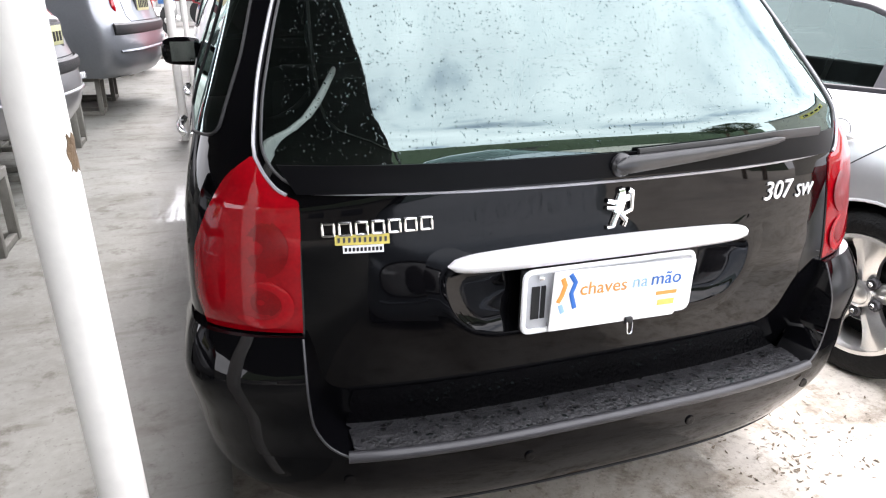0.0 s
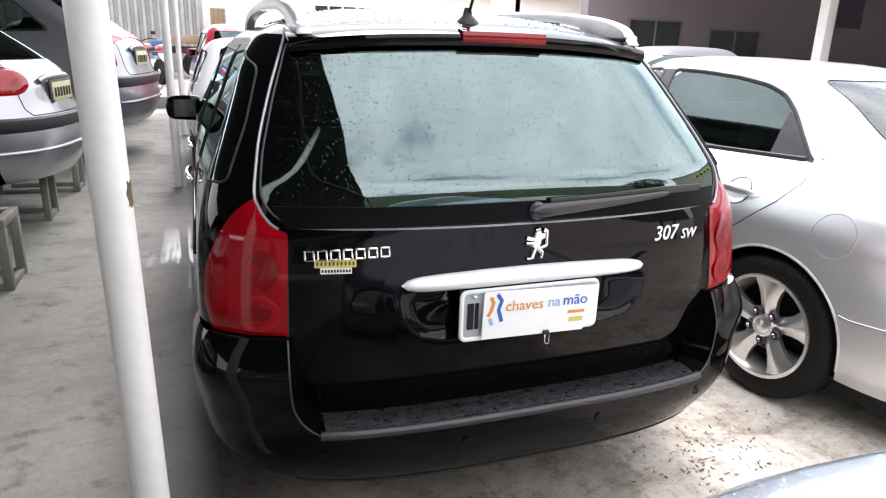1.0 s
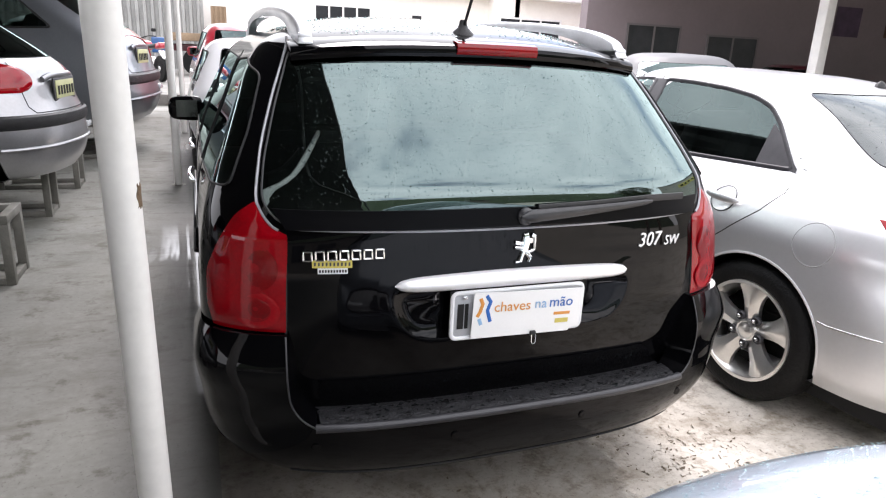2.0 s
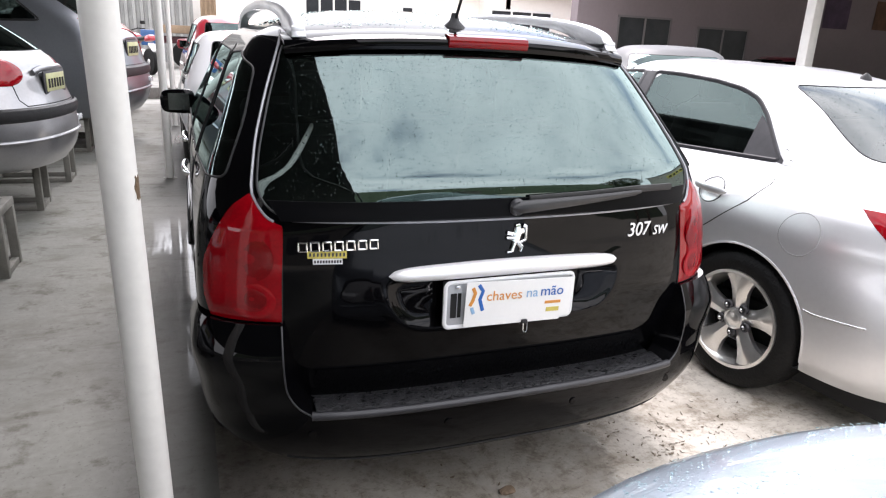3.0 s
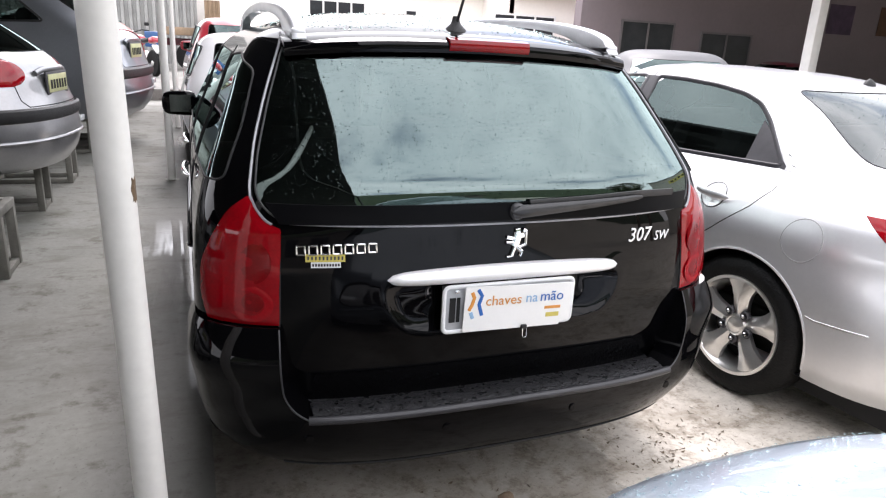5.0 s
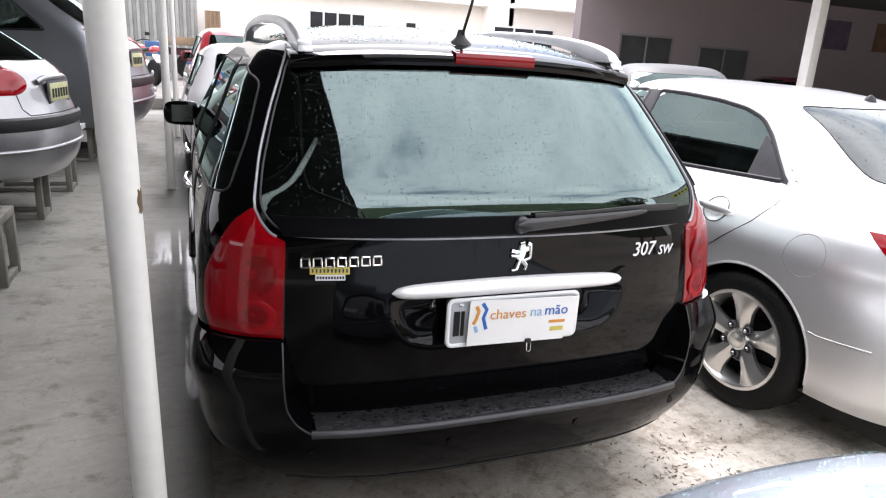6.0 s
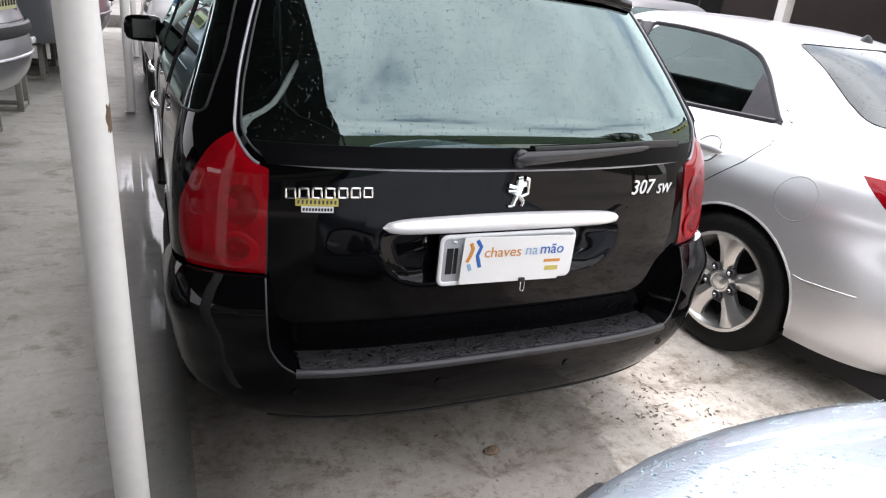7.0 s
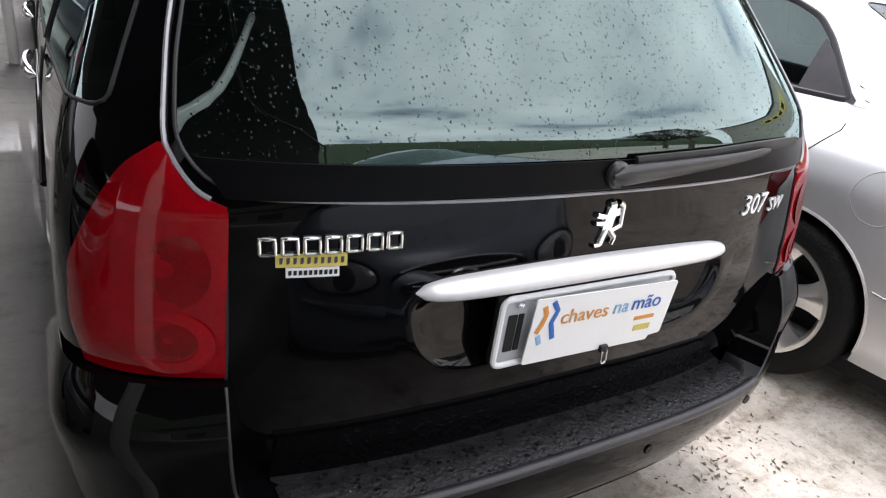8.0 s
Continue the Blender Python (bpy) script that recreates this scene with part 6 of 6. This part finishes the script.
def motorcycle(at):
    m = thing("motorcycle", "red and white motorcycle on its stand", "motorcycle", at=at)
    for y in (-0.62, 0.62):
        w = new("wheel")
        w.parent = m
        bm = bmesh.new()
        lathe([(-0.05, 0.25), (-0.055, 0.28), (-0.03, 0.305), (0.03, 0.305), (0.055, 0.28), (0.05, 0.25)], 28, "x", bm, (0, y, 0.305))
        part("tyre", bm, M_RUBBER, w)
        bm = bmesh.new()
        lathe([(-0.06, 0.05), (-0.02, 0.10), (0.02, 0.10), (0.06, 0.05)], 16, "x", bm, (0, y, 0.305))
        part("hub", bm, M_ALLOY, w)
        for k in range(5):
            a = 2 * math.pi * k / 5
            part("spoke", sweep([(0, y + 0.06 * math.cos(a), 0.305 + 0.06 * math.sin(a)), (0, y + 0.25 * math.cos(a), 0.305 + 0.25 * math.sin(a))], 0.012, 6, up=(1, 0, 0)), M_ALLOY, w)
    part("frame_tube", sweep([(0, -0.62, 0.305), (0, -0.2, 0.36), (0, 0.2, 0.42), (0, 0.42, 0.86)], 0.03, 8), M_DARK, m)
    part("engine", box((0, 0.02, 0.42), (0.26, 0.36, 0.32), 0.05), M_ALLOY, m)
    part("tank", box((0, 0.18, 0.84), (0.26, 0.48, 0.24), 0.09, Matrix.Rotation(radians(8), 3, "X"), 3), M_RED_CAR, m)
    part("saddle", box((0, -0.30, 0.82), (0.24, 0.62, 0.10), 0.045, Matrix.Rotation(radians(-5), 3, "X"), 3), M_PLASTIC, m)
    part("tail", box((0, -0.66, 0.84), (0.2, 0.26, 0.14), 0.05, Matrix.Rotation(radians(-12), 3, "X"), 3), M_RED_CAR, m)
    part("rear_mudguard", box((0, -0.80, 0.64), (0.14, 0.3, 0.06), 0.02, Matrix.Rotation(radians(35), 3, "X")), M_WHITE_CAR, m)
    part("front_mudguard", box((0, 0.62, 0.65), (0.13, 0.44, 0.05), 0.02), M_RED_CAR, m)
    for s in (-1, 1):
        part("fork", sweep([(s * 0.08, 0.62, 0.305), (s * 0.08, 0.44, 0.95)], 0.022, 8), M_CHROME, m)
        part("handlebar", sweep([(s * 0.05, 0.42, 1.0), (s * 0.22, 0.38, 1.06), (s * 0.36, 0.28, 1.05)], 0.014, 8), M_DARK, m)
        part("rear_view_mirror", box((s * 0.34, 0.36, 1.2), (0.12, 0.03, 0.08), 0.02), M_DARK, m)
    part("headlamp", box((0, 0.56, 0.95), (0.2, 0.14, 0.2), 0.06, None, 3), M_LENS, m)
    part("exhaust", sweep([(0.16, 0.1, 0.28), (0.17, -0.4, 0.30), (0.18, -0.8, 0.38)], 0.045, 10), M_CHROME, m)
    part("number_plate", box((0, -0.9, 0.66), (0.18, 0.01, 0.14), 0.0), M_PLATE, m)


motorcycle(pose(-2.02, 18.75, 0.24, 0, 0, 28) @ Matrix.Scale(1.1, 4))
motorcycle(pose(-2.75, 19.0, 0.24, 0, 0, 14))


def truck(at):
    t = thing("truck", "old flatbed truck with a blue box and dark red chassis", "truck", at=at)
    part("chassis", box((0, 0, 0.85), (2.6, 0.9, 0.22), 0.02), M_MAROON, t)
    part("bed", box((0.2, 0, 1.10), (3.0, 1.8, 0.10), 0.01), M_STAND, t)
    part("tool_box", box((-1.25, -0.75, 0.90), (0.45, 0.5, 0.46), 0.03), M_TRUCKBLUE, t)
    part("tail_board", box((0.35, -0.93, 1.18), (2.6, 0.05, 0.24), 0.01), M_RUSTFENCE, t)
    for x in (-0.2, 1.1):
        bm = bmesh.new()
        lathe([(-0.9, 0.30), (-0.9, 0.42), (-0.62, 0.42), (-0.60, 0.30)], 28, "y", bm, (x, 0, 0.42))
        part("tyre", bm, M_RUBBER, t)
        bm = bmesh.new()
        lathe([(-0.88, 0.29), (-0.80, 0.20), (-0.80, 0.01)], 24, "y", bm, (x, 0, 0.42))
        part("rim", bm, M_STAND, t)
    part("side_lamp", box((0.55, -0.965, 1.05), (0.22, 0.03, 0.16), 0.01), M_ORANGE, t)


truck(pose(-0.6, 22.6, 0.24, 0, 0, 0))

# ---- small things on the far walls ----
picture = thing("wall_picture", "small dark framed notice on the wall", "picture", at=pose(6.55, 21.985, 2.25))
part("frame", box((0, -0.01, 0), (0.42, 0.03, 0.56), 0.0), M_FRAME, picture)
part("print", box((0, -0.03, 0), (0.34, 0.012, 0.48), 0.0), M_PANE, picture)
part("print_bar", box((0.03, -0.038, -0.02), (0.08, 0.006, 0.24), 0.0), M_PLATE, picture)
notice = thing("wall_notice", "small tan notice on the wall", "notice", at=pose(5.75, 21.985, 2.2))
part("card", box((0, -0.01, 0), (0.2, 0.02, 0.28), 0.0), M_YELLOW, notice)
for x, z, m, lab in ((21.2, 3.0, M_PURPLE, "faded purple poster"), (23.7, 3.05, M_TAN, "brown and orange poster")):
    po = thing("poster", lab + " on the showroom wall", "poster", at=pose(x, 17.185, z))
    part("sheet", box((0, -0.006, 0), (1.2, 0.012, 1.0), 0.0), m, po)
car("hatchback", "dark red car inside the dim showroom", pose(17.2, 14.2, 0, 0, 0, 92), HATCH, M_MAROON, zstep=0.05, ns=30)
tagged(part("eave_back", box((5.0, 21.75, 3.3), (9.6, 0.5, 0.14), 0.01), M_FRAME), "white eave of the rear wall", "eave", kind="structure")
tagged(part("eave_wing", box((11.5, 19.75, 3.2), (4.2, 0.5, 0.14), 0.01), M_FRAME), "white eave of the wing", "eave", kind="structure")
tagged(part("wing_return", box((9.42, 21.0, 1.8), (0.3, 2.0, 3.6), 0.0), M_WALL), "white return wall of the wing", "wall", kind="structure")


# ---- what stands behind: seen in the reflections ----
def leafy_tree(at, h, spread, seed):
    rng = random.Random(seed)
    t = thing("tree", "leafy tree beyond the yard", "tree", at=at)
    bm = bmesh.new()
    add_sweep(bm, [(0, 0, 0), (0.1, 0, h * 0.25), (0.05, 0.1, h * 0.5)], circle(0.18, 8))
    for k in range(6):
        a = 2 * math.pi * k / 6
        add_sweep(bm, [(0.05, 0.1, h * 0.42), (0.6 * spread * math.cos(a) * 0.5, 0.6 * spread * math.sin(a) * 0.5, h * 0.62), (0.8 * spread * math.cos(a), 0.8 * spread * math.sin(a), h * 0.78)], circle(0.06, 6))
    part("trunk", bm, M_BARK, t)
    verts, faces = [], []
    for k in range(2600):
        u, v = rng.random() * 2 * math.pi, rng.random()
        rad = spread * (0.35 + 0.65 * rng.random() ** 0.5) * (0.75 + 0.25 * math.sin(3 * u + seed))
        c = Vector((rad * math.cos(u) * math.sin(math.pi * v) ** 0.6, rad * math.sin(u) * math.sin(math.pi * v) ** 0.6, h * (0.45 + 0.55 * v)))
        d1 = Vector((rng.uniform(-1, 1), rng.uniform(-1, 1), rng.uniform(-1, 1))).normalized() * 0.13
        d2 = d1.cross(Vector((rng.uniform(-1, 1), rng.uniform(-1, 1), 0.4))).normalized() * 0.07
        n = len(verts)
        verts += [tuple(c - d1), tuple(c + d2), tuple(c + d1), tuple(c - d2)]
        faces.append((n, n + 1, n + 2, n + 3))
    me = bpy.data.meshes.new("crown")
    me.from_pydata(verts, [], faces)
    me.materials.append(M_LEAF)
    cr = new("crown", me)
    cr.parent = t


leafy_tree(pose(14.0, -9.5, 0), 7.2, 2.6, 1)
leafy_tree(pose(15.5, -12.5, 0), 6.4, 2.2, 2)


def wooded_ridge():
    """A dark wooded ridge that closes the view behind the yard."""
    rng = random.Random(21)
    bm = bmesh.new()
    n = 150
    rows_ = []
    for k in range(n + 1):
        u = k / n
        x = -46 + 118 * u
        h = 16.0 + 1.6 * math.sin(5.0 * u + 0.6) + 1.0 * math.sin(13.0 * u) + rng.uniform(-0.3, 0.3)
        row = []
        for d, f in ((0.0, 0.0), (-2.0, 0.45), (-4.0, 0.75), (-6.5, 0.95), (-9.0, 1.0), (-14.0, 0.7), (-20.0, 0.0)):
            row.append(bm.verts.new((x + rng.uniform(-0.25, 0.25), -38.0 + d + rng.uniform(-0.3, 0.3), h * f + (rng.uniform(-0.25, 0.25) if f else 0))))
        rows_.append(row)
    for a, c in zip(rows_, rows_[1:]):
        for q in range(6):
            bm.faces.new((a[q], a[q + 1], c[q + 1], c[q]))
    tagged(part("wooded_ridge", bm, M_LEAF), "dark wooded ridge beyond the street", "hill", kind="structure")


wooded_ridge()
shop = thing("street_building", "low dark building across the yard", "building", at=pose(-4.0, -20.0, 0))
part("wall", box((0, 0, 1.5), (24.0, 0.3, 3.0), 0.0), M_STREET, shop)
part("roof", box((0, -2.0, 3.1), (24.6, 5.0, 0.25), 0.02), M_CANOPY, shop)
for k in range(5):
    part("window", box((-9.0 + 4.2 * k, 0.16, 1.5), (2.2, 0.06, 1.3), 0.01), M_PANE, shop)
annex = thing("side_building", "beige building with a yellow sign band", "building", at=pose(15.5, -1.6, 0, 0, 0, 90))
part("wall", box((0, 0, 2.7), (11.0, 0.3, 5.4), 0.0), M_BEIGE, annex)
part("sign_band", box((1.5, 0.2, 4.3), (6.0, 0.08, 0.8), 0.01), M_YELLOW, annex)
for k in range(4):
    part("sign_bar", box((-0.5 + 1.3 * k, 0.25, 4.3), (0.8, 0.03, 0.4), 0.0), M_DARK, annex)
part("roof", box((0, -0.6, 5.5), (11.4, 1.8, 0.2), 0.02), M_CANOPY, annex)

# unseen wall added to keep daylight out of the showroom
tagged(part("showroom_shade_wall", box((30.0, 11.0, 2.0), (0.3, 12.6, 4.0), 0.0), M_MAUVE), "unseen side wall added to darken the showroom", "wall", kind="structure")
tagged(part("showroom_beam", box((20.5, 4.9, 3.9), (20.0, 0.25, 0.3), 0.01), M_FRAME), "white beam at the showroom roof's edge", "beam", kind="structure")
tagged(part("expansion_joint", box((-0.915, 3.0, 0.0005), (0.012, 20.0, 0.006), 0.0), M_SEAM), "dark joint in the concrete", "joint", kind="structure")


# ---- litter on the ground ----
def litter():
    rng = random.Random(9)
    bm = bmesh.new()
    spots = [(0.74, 0.14, 0.06, 40), (0.84, 0.30, 0.05, 16), (0.98, 0.10, 0.05, 16), (0.90, 0.22, 0.14, 34), (1.05, 0.30, 0.16, 40), (0.80, 0.10, 0.30, 40), (0.60, 0.32, 0.08, 18), (0.05, 0.15, 0.35, 16), (1.25, -0.1, 0.35, 30), (-0.15, 0.25, 0.12, 8)]
    for cx, cy, s, n in spots:
        for k in range(n):
            x, y = rng.gauss(cx, s), rng.gauss(cy, s * 0.8)
            ln, wd, a = rng.uniform(0.003, 0.012), rng.uniform(0.001, 0.004), rng.random() * math.pi
            d, e = Vector((math.cos(a), math.sin(a), 0)), Vector((-math.sin(a), math.cos(a), 0))
            curl = rng.uniform(0.0, 0.003)
            row = []
            for t in (-1, 0, 1):
                p = Vector((x, y, 0.001 + curl * t * t)) + d * ln * t + e * (ln * rng.uniform(-0.5, 0.5) * t * t)
                row.append([bm.verts.new(p - e * wd * (1.2 - abs(t))), bm.verts.new(p + e * wd * (1.2 - abs(t)) + Vector((0, 0, 0.002)))])
            for i in range(2):
                bm.faces.new((row[i][0], row[i][1], row[i + 1][1], row[i + 1][0]))
    tagged(part("leaf_litter", bm, M_LITTER), "small dry leaves and twigs scattered on the concrete", "leaf litter", kind="stuff")


def lump(name, label, at, size, material, seed):
    rng = random.Random(seed)
    bm = bmesh.new()
    bmesh.ops.create_icosphere(bm, subdivisions=2, radius=1.0)
    for v in bm.verts:
        k = 1 + rng.uniform(-0.18, 0.18)
        v.co = Vector((v.co.x * size[0] * k, v.co.y * size[1] * k, max(-0.2, v.co.z) * size[2] * k + size[2] * 0.2))
    ob = part(name, bm, material)
    ob.matrix_world = at
    tagged(ob, label, "debris")


M_LITTER = mat("dry_leaves", (0.13, 0.10, 0.07), 0.9, 0.0, 0.0, 0.4, 60.0)
M_BRICKBIT = mat("broken_brick", (0.17, 0.12, 0.08), 0.9, 0.0, 0.0, 0.3, 60.0, 0.6, 150.0)
litter()
lump("brick_fragment", "flat brown fragment lying on the concrete", pose(1.30, -0.14, 0, 0, 0, 25), (0.045, 0.028, 0.006), M_BRICKBIT, 1)
lump("leaf_clump", "brown clump of wet leaves on the ground", pose(0.06, 0.12, 0, 0, 0, 10), (0.032, 0.022, 0.010), M_BRICKBIT, 2)
lump("pebble", "small grey stone chip on the ground", pose(0.72, -0.14, 0, 0, 0, 70), (0.022, 0.008, 0.004), M_STAND, 3)
